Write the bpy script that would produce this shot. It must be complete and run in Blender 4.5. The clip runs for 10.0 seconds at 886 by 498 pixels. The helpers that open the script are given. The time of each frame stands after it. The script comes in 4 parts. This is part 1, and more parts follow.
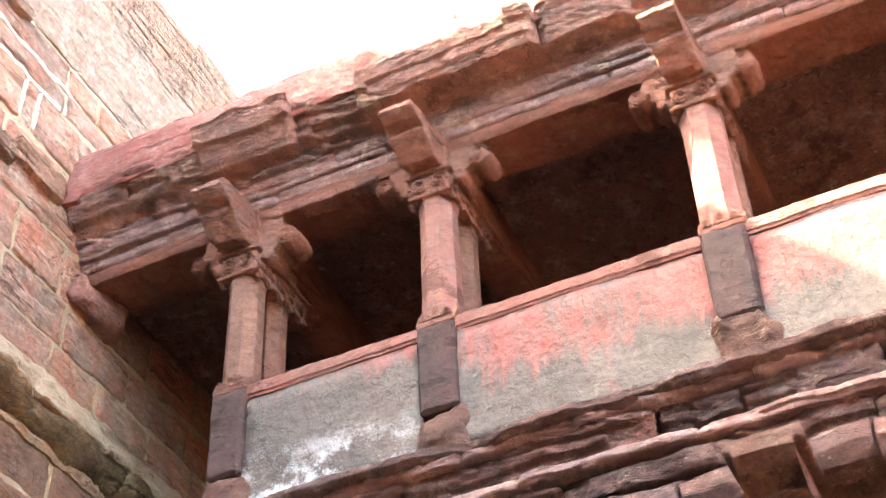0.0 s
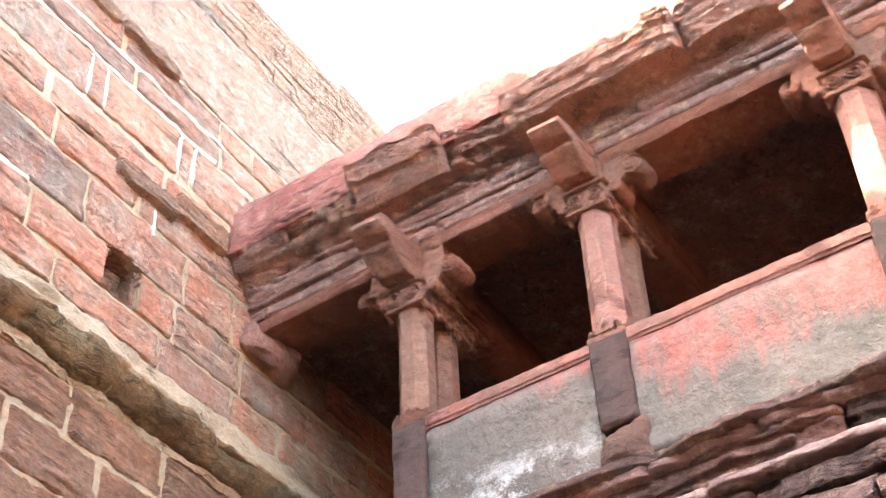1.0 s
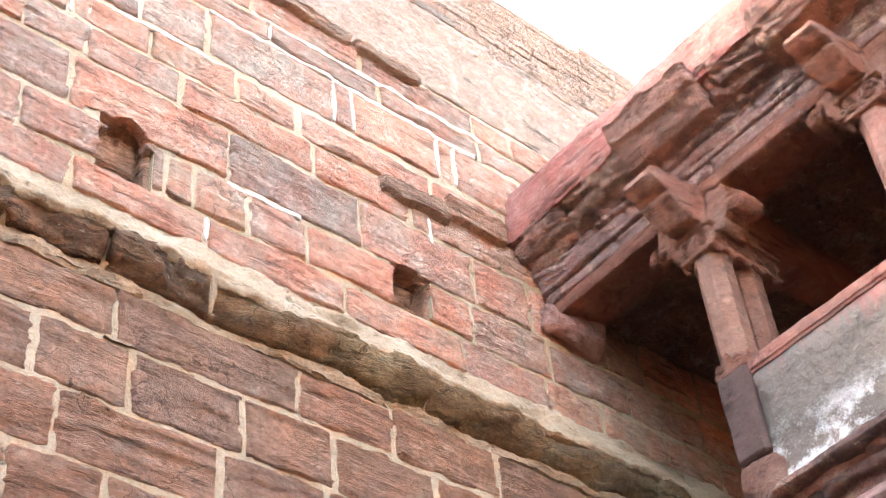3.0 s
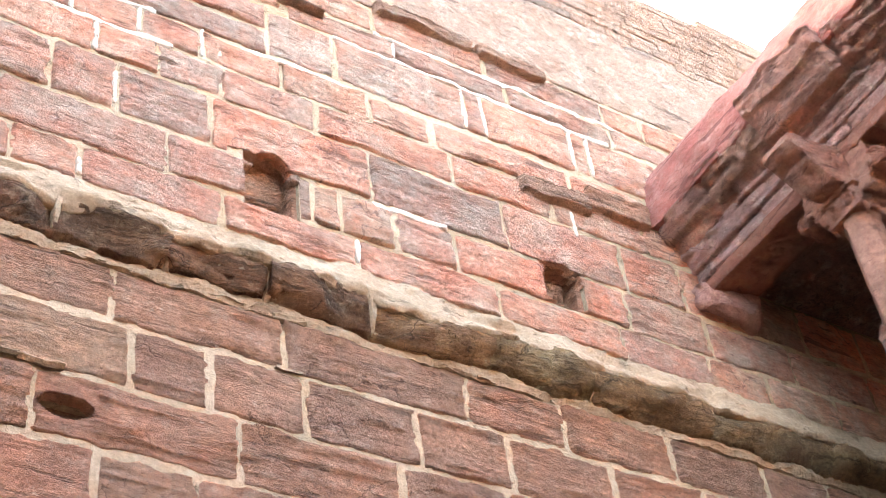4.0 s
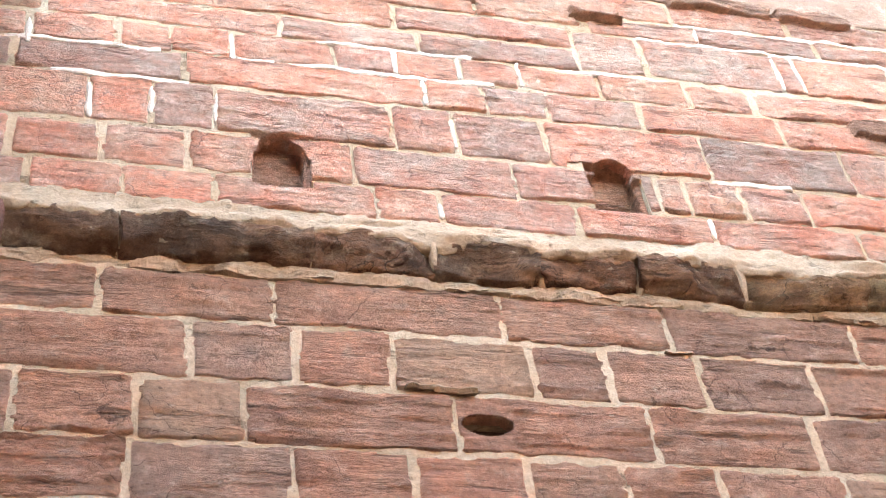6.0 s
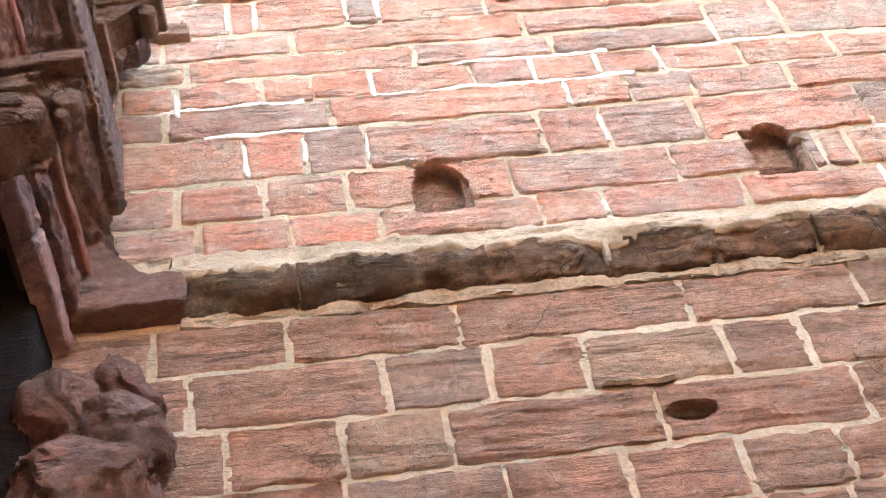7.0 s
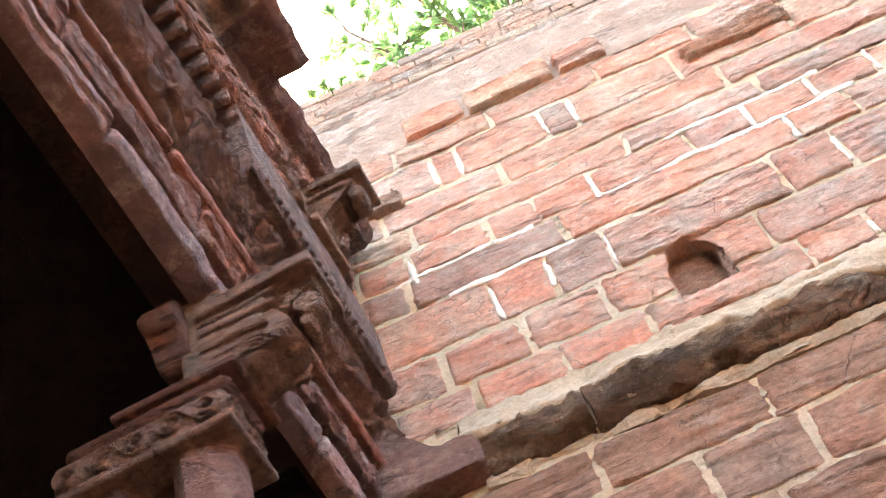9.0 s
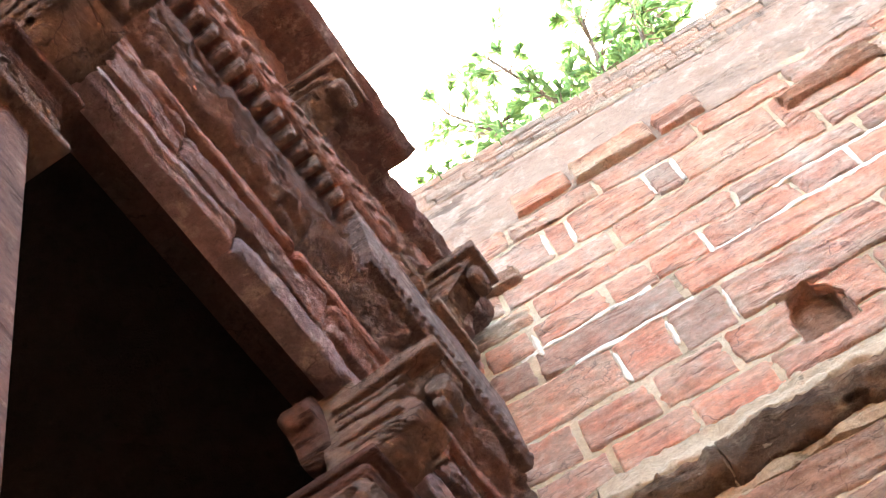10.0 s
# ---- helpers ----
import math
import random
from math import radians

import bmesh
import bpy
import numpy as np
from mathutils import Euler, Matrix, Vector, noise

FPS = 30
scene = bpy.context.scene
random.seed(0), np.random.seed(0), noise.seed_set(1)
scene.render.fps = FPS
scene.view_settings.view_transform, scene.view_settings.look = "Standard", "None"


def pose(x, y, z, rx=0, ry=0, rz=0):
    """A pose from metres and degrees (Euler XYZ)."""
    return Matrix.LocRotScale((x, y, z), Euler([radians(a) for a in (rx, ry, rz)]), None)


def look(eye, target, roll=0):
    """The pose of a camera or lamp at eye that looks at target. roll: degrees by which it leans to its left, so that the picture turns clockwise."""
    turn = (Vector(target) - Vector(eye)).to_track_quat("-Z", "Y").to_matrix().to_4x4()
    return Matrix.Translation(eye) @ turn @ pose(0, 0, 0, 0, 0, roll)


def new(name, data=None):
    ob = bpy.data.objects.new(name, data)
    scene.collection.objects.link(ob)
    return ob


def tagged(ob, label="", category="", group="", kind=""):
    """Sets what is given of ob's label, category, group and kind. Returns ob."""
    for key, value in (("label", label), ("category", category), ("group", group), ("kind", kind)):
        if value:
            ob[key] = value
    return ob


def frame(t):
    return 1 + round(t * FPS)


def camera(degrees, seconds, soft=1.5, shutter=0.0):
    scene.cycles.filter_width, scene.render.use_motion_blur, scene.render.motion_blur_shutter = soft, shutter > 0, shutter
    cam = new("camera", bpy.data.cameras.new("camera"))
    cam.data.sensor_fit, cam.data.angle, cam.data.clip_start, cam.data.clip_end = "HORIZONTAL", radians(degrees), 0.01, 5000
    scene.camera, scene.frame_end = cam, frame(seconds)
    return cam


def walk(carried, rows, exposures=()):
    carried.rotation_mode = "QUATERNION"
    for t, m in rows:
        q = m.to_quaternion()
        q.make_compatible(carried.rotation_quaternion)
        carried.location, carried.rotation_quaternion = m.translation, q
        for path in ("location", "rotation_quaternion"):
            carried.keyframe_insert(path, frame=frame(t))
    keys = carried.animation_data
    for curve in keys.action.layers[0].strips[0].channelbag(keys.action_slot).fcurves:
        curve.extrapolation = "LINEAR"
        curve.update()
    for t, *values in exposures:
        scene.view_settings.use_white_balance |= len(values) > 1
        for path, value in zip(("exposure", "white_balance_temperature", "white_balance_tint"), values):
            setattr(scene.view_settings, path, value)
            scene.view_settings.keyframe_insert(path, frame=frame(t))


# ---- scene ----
cam = camera(32.5, 10.0, 0.75)
PATH = [
    (0, (-5.796, -4.758, 1.441), (-4.454, -4.172, 2.803), -2.6),
    (0.5, (-5.778, -4.746, 1.442), (-4.497, -4.073, 2.822), -3.2),
    (1, (-5.804, -4.717, 1.448), (-4.578, -3.965, 2.838), -2.9),
    (1.5, (-5.772, -4.696, 1.478), (-4.601, -3.859, 2.867), -2.6),
    (2, (-5.704, -4.656, 1.557), (-4.586, -3.738, 2.938), -3.5),
    (3.5, (-5.733, -4.604, 1.601), (-4.793, -3.512, 2.989), -7.9),
    (4, (-5.846, -4.659, 1.573), (-4.98, -3.512, 2.964), -8.7),
    (4.5, (-5.951, -4.692, 1.522), (-5.174, -3.496, 2.924), -9.0),
    (5, (-5.995, -4.683, 1.373), (-5.327, -3.461, 2.808), -9.6),
    (5.5, (-6.06, -4.718, 1.263), (-5.492, -3.467, 2.717), -9.7),
    (7, (-6.136, -4.725, 1.218), (-5.881, -3.434, 2.724), -14.0),
    (7.5, (-6.088, -4.714, 1.269), (-5.943, -3.452, 2.814), -17.0),
    (8, (-6.111, -4.666, 1.337), (-6.042, -3.456, 2.928), -19.5),
    (8.5, (-6.141, -4.581, 1.457), (-6.119, -3.414, 3.081), -21.3),
    (9, (-6.142, -4.588, 1.446), (-6.166, -3.466, 3.101), -22.9),
    (9.5, (-6.145, -4.635, 1.394), (-6.215, -3.571, 3.087), -23.9),
    (10, (-6.129, -4.687, 1.325), (-6.248, -3.699, 3.059), -24.1),
]
walk(cam, [(t, look(eye, target, roll)) for t, eye, target, roll in PATH],
     [(0.0, 5.16, 7500.0, 5.0), (10.0, 5.16, 7500.0, 5.0)])

# light: hazy bright sky, sun high behind the north wall
TO_SUN = Vector((-0.36, 1.0, 1.08)).normalized()
world = bpy.data.worlds.new("world")
scene.world = world
world.use_nodes = True
wn = world.node_tree.nodes
sky = wn.new("ShaderNodeTexSky")
sky.sky_type = 'NISHITA'
sky.sun_disc = False
sky.sun_elevation = math.asin(TO_SUN.z)
sky.sun_rotation = math.atan2(TO_SUN.x, TO_SUN.y)
sky.dust_density, sky.air_density, sky.ozone_density = 6.0, 1.0, 1.0
world.node_tree.links.new(sky.outputs[0], wn["Background"].inputs[0])
wn["Background"].inputs[1].default_value = 0.15
sun = new("sun", bpy.data.lights.new("sun", 'SUN'))
sun.data.energy, sun.data.angle, sun.data.color = 2.4, radians(0.5), (1.0, 0.93, 0.82)
sun.matrix_world = look(TO_SUN * 60, (0, 0, 0))


# ---- materials ----
def nodes_of(name):
    m = bpy.data.materials.new(name)
    m.use_nodes = True
    return m, m.node_tree.nodes, m.node_tree.links.new, m.node_tree.nodes["Principled BSDF"]


def mixed(n, link, fac, a, b, mode='MIX'):
    x = n.new("ShaderNodeMix")
    x.data_type, x.blend_type = 'RGBA', mode
    for socket, v in ((x.inputs[0], fac), (x.inputs[6], a), (x.inputs[7], b)):
        if isinstance(v, (int, float)):
            socket.default_value = v
        elif isinstance(v, tuple):
            socket.default_value = (*v, 1)
        else:
            link(v, socket)
    return x.outputs[2]


def noise_fac(n, link, scale, stretch=(1, 1, 1), detail=6.0, rough=0.6, lo=0.4, hi=0.62, shift=0.0):
    c = n.new("ShaderNodeTexCoord")
    mp = n.new("ShaderNodeMapping")
    mp.inputs["Scale"].default_value = stretch
    mp.inputs["Location"].default_value = (shift, shift * 0.7, shift * 1.3)
    t = n.new("ShaderNodeTexNoise")
    t.inputs["Scale"].default_value, t.inputs["Detail"].default_value, t.inputs["Roughness"].default_value = scale, detail, rough
    r = n.new("ShaderNodeMapRange")
    r.inputs[1].default_value, r.inputs[2].default_value = lo, hi
    link(c.outputs["Object"], mp.inputs[0])
    link(mp.outputs[0], t.inputs["Vector"])
    link(t.outputs["Fac"], r.inputs[0])
    return r.outputs[0]


def height_fac(n, link, axis, lo, hi):
    c = n.new("ShaderNodeTexCoord")
    s = n.new("ShaderNodeSeparateXYZ")
    r = n.new("ShaderNodeMapRange")
    r.inputs[1].default_value, r.inputs[2].default_value = lo, hi
    link(c.outputs["Object"], s.inputs[0])
    link(s.outputs[axis], r.inputs[0])
    return r.outputs[0]


def times_fac(n, link, a, b, how='MULTIPLY'):
    m = n.new("ShaderNodeMath")
    m.operation = how
    m.use_clamp = True
    for socket, v in ((m.inputs[0], a), (m.inputs[1], b)):
        if isinstance(v, (int, float)):
            socket.default_value = v
        else:
            link(v, socket)
    return m.outputs[0]


def bumped(n, link, bsdf, layers):
    last = None
    for fac, strength, dist in layers:
        b = n.new("ShaderNodeBump")
        b.inputs["Strength"].default_value, b.inputs["Distance"].default_value = strength, dist
        link(fac, b.inputs["Height"])
        if last:
            link(last, b.inputs["Normal"])
        last = b.outputs[0]
    link(last, bsdf.inputs["Normal"])


def stone(name, base, alt, dark=(0.07, 0.04, 0.03), pale=(0.55, 0.42, 0.34), strata=(2.2, 2.2, 11), pale_amount=0.35, dark_amount=0.5, vary=0.5, rough=0.88, depth=0.012, grit=1.0, smear=None):
    """Weathered sandstone: two tones, sediment lines, pale salts, dark soot and a rough relief."""
    m, n, link, bsdf = nodes_of(name)
    depth *= 1.1
    big = noise_fac(n, link, 3.6, detail=10, rough=0.68, lo=0.4, hi=0.6)
    lines = noise_fac(n, link, 2.4, strata, detail=10, rough=0.72, lo=0.36, hi=0.66, shift=3.1)
    fine = noise_fac(n, link, 34, detail=9, rough=0.82, lo=0.36, hi=0.64)
    pits = noise_fac(n, link, 19, (1, 1, 2.2), detail=9, rough=0.72, lo=0.585, hi=0.64, shift=17)
    salt = noise_fac(n, link, 6.5, detail=10, rough=0.75, lo=0.52, hi=0.68, shift=7.7)
    soot = noise_fac(n, link, 3.3, (1, 1, 2.2), detail=10, rough=0.74, lo=0.54, hi=0.72, shift=13.3)
    seams = noise_fac(n, link, 1.9, (1.1, 1.1, strata[2] * 1.5), detail=7, rough=0.62, lo=0.595, hi=0.64, shift=41)
    crack = n.new("ShaderNodeTexVoronoi")
    crack.feature = 'DISTANCE_TO_EDGE'
    warp = n.new("ShaderNodeTexNoise")
    warp.inputs["Scale"].default_value, warp.inputs["Detail"].default_value = 5.0, 6.0
    where = n.new("ShaderNodeTexCoord")
    bend = n.new("ShaderNodeVectorMath")
    bend.operation = 'MULTIPLY_ADD'
    bend.inputs[1].default_value = (0.35, 0.35, 0.35)
    squash = n.new("ShaderNodeMapping")
    squash.inputs["Scale"].default_value = (1.0, 1.0, 2.6)
    link(where.outputs["Object"], warp.inputs["Vector"])
    link(warp.outputs["Color"], bend.inputs[0])
    link(where.outputs["Object"], bend.inputs[2])
    link(bend.outputs[0], squash.inputs[0])
    link(squash.outputs[0], crack.inputs["Vector"])
    crack.inputs["Scale"].default_value = 2.3
    gape = n.new("ShaderNodeMapRange")
    gape.inputs[1].default_value, gape.inputs[2].default_value, gape.inputs[3].default_value, gape.inputs[4].default_value = 0.0, 0.02, 1.0, 0.0
    link(crack.outputs["Distance"], gape.inputs[0])
    split = times_fac(n, link, gape.outputs[0], noise_fac(n, link, 2.7, detail=3, lo=0.5, hi=0.6, shift=31))
    info = n.new("ShaderNodeObjectInfo")
    col = mixed(n, link, big, base, alt)
    col = mixed(n, link, times_fac(n, link, lines, 0.28), col, tuple(c * 0.55 for c in base))
    ramp = n.new("ShaderNodeValToRGB")
    link(info.outputs["Random"], ramp.inputs[0])
    tones = ((0.0, (0.62, 0.7, 0.74)), (0.2, (1.0, 0.9, 0.84)), (0.4, (1.16, 0.92, 0.82)), (0.55, (0.86, 0.95, 0.98)), (0.75, (1.12, 0.98, 0.88)), (0.88, (0.86, 0.8, 0.8)), (1.0, (1.1, 1.2, 1.08)))
    while len(ramp.color_ramp.elements) < len(tones):
        ramp.color_ramp.elements.new(0.5)
    for e, (at, c) in zip(ramp.color_ramp.elements, tones):
        e.position, e.color = at, (*(1 + (k - 1) * vary * 1.6 for k in c), 1)
    tint = ramp.outputs[0]
    col = mixed(n, link, 1.0, col, tint, 'MULTIPLY')
    col = mixed(n, link, times_fac(n, link, salt, pale_amount), col, pale)
    col = mixed(n, link, times_fac(n, link, soot, dark_amount), col, dark)
    col = mixed(n, link, times_fac(n, link, pits, 0.75 * grit), col, tuple(c * 0.35 for c in base))
    where_split = noise_fac(n, link, 1.7, detail=3, lo=0.42, hi=0.58, shift=83)
    grain = noise_fac(n, link, 5.5, (1.0, 1.0, strata[2] * 0.85), detail=10, rough=0.7, lo=0.4, hi=0.6, shift=29)
    grain_amount = times_fac(n, link, where_split, 0.38 * grit)
    col = mixed(n, link, grain_amount, col, mixed(n, link, 1.0, col, mixed(n, link, grain, (0.55, 0.5, 0.48), (1.4, 1.38, 1.35)), 'MULTIPLY'))
    col = mixed(n, link, times_fac(n, link, split, min(0.75, 0.85 * grit)), col, dark)
    col = mixed(n, link, times_fac(n, link, seams, 0.65), col, tuple(c * 0.3 for c in base))
    chips = noise_fac(n, link, 13, (1, 1, 1.7), detail=6, rough=0.6, lo=0.655, hi=0.685, shift=23)
    col = mixed(n, link, times_fac(n, link, chips, 0.55 * grit), col, pale)
    col = mixed(n, link, 0.4 * grit, col, mixed(n, link, fine, (0.45, 0.45, 0.45), (1.6, 1.6, 1.6)), 'MULTIPLY')
    flake = noise_fac(n, link, 9, (1, 1, 3.0), detail=10, rough=0.78, lo=0.47, hi=0.53, shift=53)
    col = mixed(n, link, 0.3 * grit, col, mixed(n, link, flake, (0.62, 0.62, 0.62), (1.35, 1.35, 1.35)), 'MULTIPLY')
    if smear:
        sides = n.new("ShaderNodeSeparateXYZ")
        link(where.outputs["Generated"], sides.inputs[0])
        reach = []
        for axis, k in (("X", 1.03), ("Z", 1.0)):
            far = times_fac(n, link, times_fac(n, link, sides.outputs[axis], 0.5, 'SUBTRACT'), 2.0 * k)
            a = n.new("ShaderNodeMath")
            a.operation = 'ABSOLUTE'
            link(far, a.inputs[0])
            reach.append(a.outputs[0])
        rim = times_fac(n, link, reach[0], reach[1], 'MAXIMUM')
        rim = times_fac(n, link, rim, times_fac(n, link, noise_fac(n, link, 4.2, detail=10, rough=0.7, lo=0.3, hi=0.7, shift=61), 0.5), 'ADD')
        film = n.new("ShaderNodeMapRange")
        film.inputs[1].default_value, film.inputs[2].default_value = 0.98, 1.2
        link(rim, film.inputs[0])
        col = mixed(n, link, times_fac(n, link, film.outputs[0], 0.8), col, smear)
    link(col, bsdf.inputs["Base Color"])
    bsdf.inputs["Roughness"].default_value = rough
    bsdf.inputs["Specular IOR Level"].default_value = 0.12
    bumped(n, link, bsdf, ((lines, 1.0, depth * 1.3), (chips, 0.8, depth * 0.5), (noise_fac(n, link, 16, detail=10, rough=0.8, lo=0.25, hi=0.75, shift=1.9), 1.0, depth * 1.1), (fine, 0.8, depth * 0.45), (flake, 0.9, depth * 0.7), (times_fac(n, link, grain, where_split), 1.0, depth * 0.9), (times_fac(n, link, 1.0, times_fac(n, link, pits, grit), 'SUBTRACT'), 0.9, depth * 0.5), (times_fac(n, link, 1.0, seams, 'SUBTRACT'), 0.8, depth * 0.6), (times_fac(n, link, 1.0, split, 'SUBTRACT'), 0.5, depth * 0.5)))
    return m


RED = stone("red_sandstone", (0.62, 0.297, 0.207), (0.575, 0.41, 0.315), grit=0.8, smear=(0.54, 0.42, 0.31), pale=(0.66, 0.5, 0.4), pale_amount=0.6, dark=(0.16, 0.1, 0.09), dark_amount=0.4, vary=0.55, strata=(2.2, 2.2, 4.5), depth=0.012)
BROWN = stone("brown_sandstone", (0.5, 0.285, 0.192), (0.4, 0.24, 0.172), grit=1.0, smear=(0.48, 0.36, 0.24), pale=(0.58, 0.43, 0.32), pale_amount=0.55, dark=(0.13, 0.075, 0.055), dark_amount=0.35, vary=0.4, strata=(1.4, 1.4, 7.5), depth=0.019)
WORN = stone("worn_red_sandstone", (0.4, 0.195, 0.16), (0.29, 0.175, 0.15), grit=0.6, pale=(0.62, 0.46, 0.4), pale_amount=0.8, dark_amount=0.75, vary=0.6, strata=(2, 2, 3), depth=0.022)
CARVED = stone("carved_sandstone", (0.37, 0.165, 0.12), (0.3, 0.165, 0.125), grit=0.45, pale=(0.5, 0.32, 0.24), pale_amount=0.35, dark_amount=0.7, vary=0.2, strata=(3, 3, 3), depth=0.009)
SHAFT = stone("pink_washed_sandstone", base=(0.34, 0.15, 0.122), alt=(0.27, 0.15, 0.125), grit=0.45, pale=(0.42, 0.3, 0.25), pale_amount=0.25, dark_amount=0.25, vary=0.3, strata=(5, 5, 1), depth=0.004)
# Darker and browner than SHAFT; used on the first column and rear shafts.
BROWNSHAFT = stone("brown_shaft_stone", base=(0.25, 0.136, 0.104), alt=(0.28, 0.15, 0.112), grit=0.6, pale=(0.36, 0.26, 0.2), pale_amount=0.35, dark_amount=0.35, vary=0.2, strata=(4, 4, 1), depth=0.005)
PIER = stone("grey_purple_stone", (0.115, 0.07, 0.064), (0.095, 0.066, 0.06), grit=0.5, pale=(0.2, 0.15, 0.13), pale_amount=0.2, dark_amount=0.3, vary=0.15, strata=(2, 2, 2), depth=0.006)
DARK = stone("sooty_sandstone", (0.29, 0.16, 0.128), (0.21, 0.132, 0.108), grit=0.7, dark=(0.08, 0.05, 0.042), pale=(0.48, 0.34, 0.26), pale_amount=0.5, dark_amount=0.6, vary=0.3, strata=(1.8, 1.8, 2.6), depth=0.018)
OCHRE = stone("ochre_ledge_stone", (0.36, 0.25, 0.14), (0.2, 0.13, 0.08), dark=(0.03, 0.022, 0.016), pale=(0.48, 0.38, 0.24), pale_amount=0.7, dark_amount=0.7, vary=0.3, strata=(1.2, 1.2, 10), depth=0.02)
PURPLE = stone("rough_purple_stone", (0.3, 0.18, 0.16), (0.21, 0.14, 0.125), dark=(0.06, 0.042, 0.036), pale=(0.6, 0.46, 0.37), pale_amount=0.65, dark_amount=0.6, vary=0.4, strata=(2, 2, 2.6), depth=0.022, grit=0.8)
LEDGE = stone("blackened_ledge_stone", (0.29, 0.172, 0.105), (0.12, 0.075, 0.05), dark=(0.025, 0.018, 0.014), pale=(0.46, 0.37, 0.26), pale_amount=0.6, dark_amount=0.85, vary=0.3, strata=(1.2, 1.2, 10), depth=0.02)
PALE = stone("pale_lime_wash", (0.32, 0.216, 0.16), (0.36, 0.258, 0.195), grit=0.3, dark=(0.3, 0.22, 0.17), pale=(0.6, 0.48, 0.38), pale_amount=0.6, dark_amount=0.3, vary=0.1, strata=(2.5, 2.5, 2.5), depth=0.006)
LINTEL = stone("red_brown_lintel_stone", (0.34, 0.14, 0.1), (0.27, 0.135, 0.1), pale=(0.4, 0.26, 0.2), pale_amount=0.4, dark_amount=0.5, vary=0.1, strata=(2, 2, 5), depth=0.01, grit=0.5)
OLDBRICK = stone("stained_pale_brick", (0.46, 0.31, 0.23), (0.5, 0.37, 0.29), dark=(0.1, 0.085, 0.075), pale=(0.6, 0.48, 0.38), pale_amount=0.5, grit=0.5, dark_amount=0.6, vary=0.5, strata=(2, 2, 4), depth=0.012)
ROOFRED = stone("red_plaster", (0.44, 0.15, 0.125), (0.42, 0.2, 0.165), grit=0.5, pale=(0.62, 0.4, 0.34), pale_amount=0.4, dark_amount=0.3, vary=0.1, strata=(3, 3, 3), depth=0.01)
PAVING = stone("paving_stone", (0.3, 0.235, 0.185), (0.25, 0.2, 0.16), dark=(0.12, 0.09, 0.07), pale=(0.38, 0.31, 0.25), vary=0.3)
# Near-black colour that stands in for the deep shade of rooms and recesses.
SHADEBLACK = stone("shade_black_stone", (0.02, 0.015, 0.013), (0.026, 0.017, 0.014), dark=(0.01, 0.008, 0.007), pale=(0.045, 0.032, 0.028), pale_amount=0.3, vary=0.1)
# Darker carved stone: the colonnade's weaker light is put into its colour.
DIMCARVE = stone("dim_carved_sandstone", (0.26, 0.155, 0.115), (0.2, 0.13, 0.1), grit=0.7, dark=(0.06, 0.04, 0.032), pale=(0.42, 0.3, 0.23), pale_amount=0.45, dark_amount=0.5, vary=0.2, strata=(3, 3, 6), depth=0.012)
FADED = stone("faded_pink_sandstone", (0.53, 0.33, 0.305), (0.41, 0.275, 0.255), grit=0.7, dark=(0.16, 0.09, 0.075), pale=(0.8, 0.63, 0.53), pale_amount=0.8, dark_amount=0.5, vary=0.4, strata=(1.6, 1.6, 2.6), depth=0.014)
CRAG = stone("eroded_red_sandstone", (0.52, 0.285, 0.235), (0.4, 0.255, 0.225), grit=0.7, dark=(0.13, 0.075, 0.06), pale=(0.72, 0.5, 0.36), pale_amount=0.7, dark_amount=0.4, vary=0.45, strata=(1.6, 1.6, 3.0), depth=0.018)
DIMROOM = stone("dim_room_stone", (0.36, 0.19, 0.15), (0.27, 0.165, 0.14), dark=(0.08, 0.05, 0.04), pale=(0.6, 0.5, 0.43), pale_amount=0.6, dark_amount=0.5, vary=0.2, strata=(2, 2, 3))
# Darkened stone: shade inside and between the colonnade's layers, put into the colour.
SHADEBROWN = stone("shade_brown_stone", (0.17, 0.085, 0.065), (0.125, 0.076, 0.06), grit=0.7, dark=(0.03, 0.02, 0.016), pale=(0.26, 0.17, 0.13), pale_amount=0.3, vary=0.1)


def lime(name, base, stain, edge):
    m, n, link, bsdf = nodes_of(name)
    a = noise_fac(n, link, 2.1, detail=8, lo=0.4, hi=0.62)
    b = noise_fac(n, link, 9, detail=9, rough=0.7, lo=0.5, hi=0.72, shift=5)
    col = mixed(n, link, a, base, stain)
    col = mixed(n, link, 0.6, col, mixed(n, link, noise_fac(n, link, 40, detail=8, rough=0.8, lo=0.36, hi=0.64), (0.6, 0.6, 0.6), (1.4, 1.4, 1.4)), 'MULTIPLY')
    col = mixed(n, link, times_fac(n, link, b, 0.6), col, edge)
    gaps = noise_fac(n, link, 5.5, (1.0, 1.0, 1.6), detail=9, rough=0.7, lo=0.6, hi=0.64, shift=71)
    col = mixed(n, link, times_fac(n, link, gaps, 0.5), col, tuple(c * 0.45 for c in edge))
    link(col, bsdf.inputs["Base Color"])
    bsdf.inputs["Roughness"].default_value = 0.95
    bsdf.inputs["Specular IOR Level"].default_value = 0.1
    bumped(n, link, bsdf, ((noise_fac(n, link, 11, detail=9, rough=0.75, lo=0.2, hi=0.8), 0.8, 0.022), (times_fac(n, link, 1.0, gaps, 'SUBTRACT'), 0.8, 0.01), (noise_fac(n, link, 45, detail=6, rough=0.75, lo=0.3, hi=0.7), 0.6, 0.004)))
    return m


MORTAR = lime("lime_mortar", (0.325, 0.24, 0.155), (0.395, 0.31, 0.22), (0.24, 0.165, 0.105))
BUFF = lime("buff_lime_plaster", (0.27, 0.195, 0.128), (0.335, 0.25, 0.172), (0.18, 0.122, 0.077))
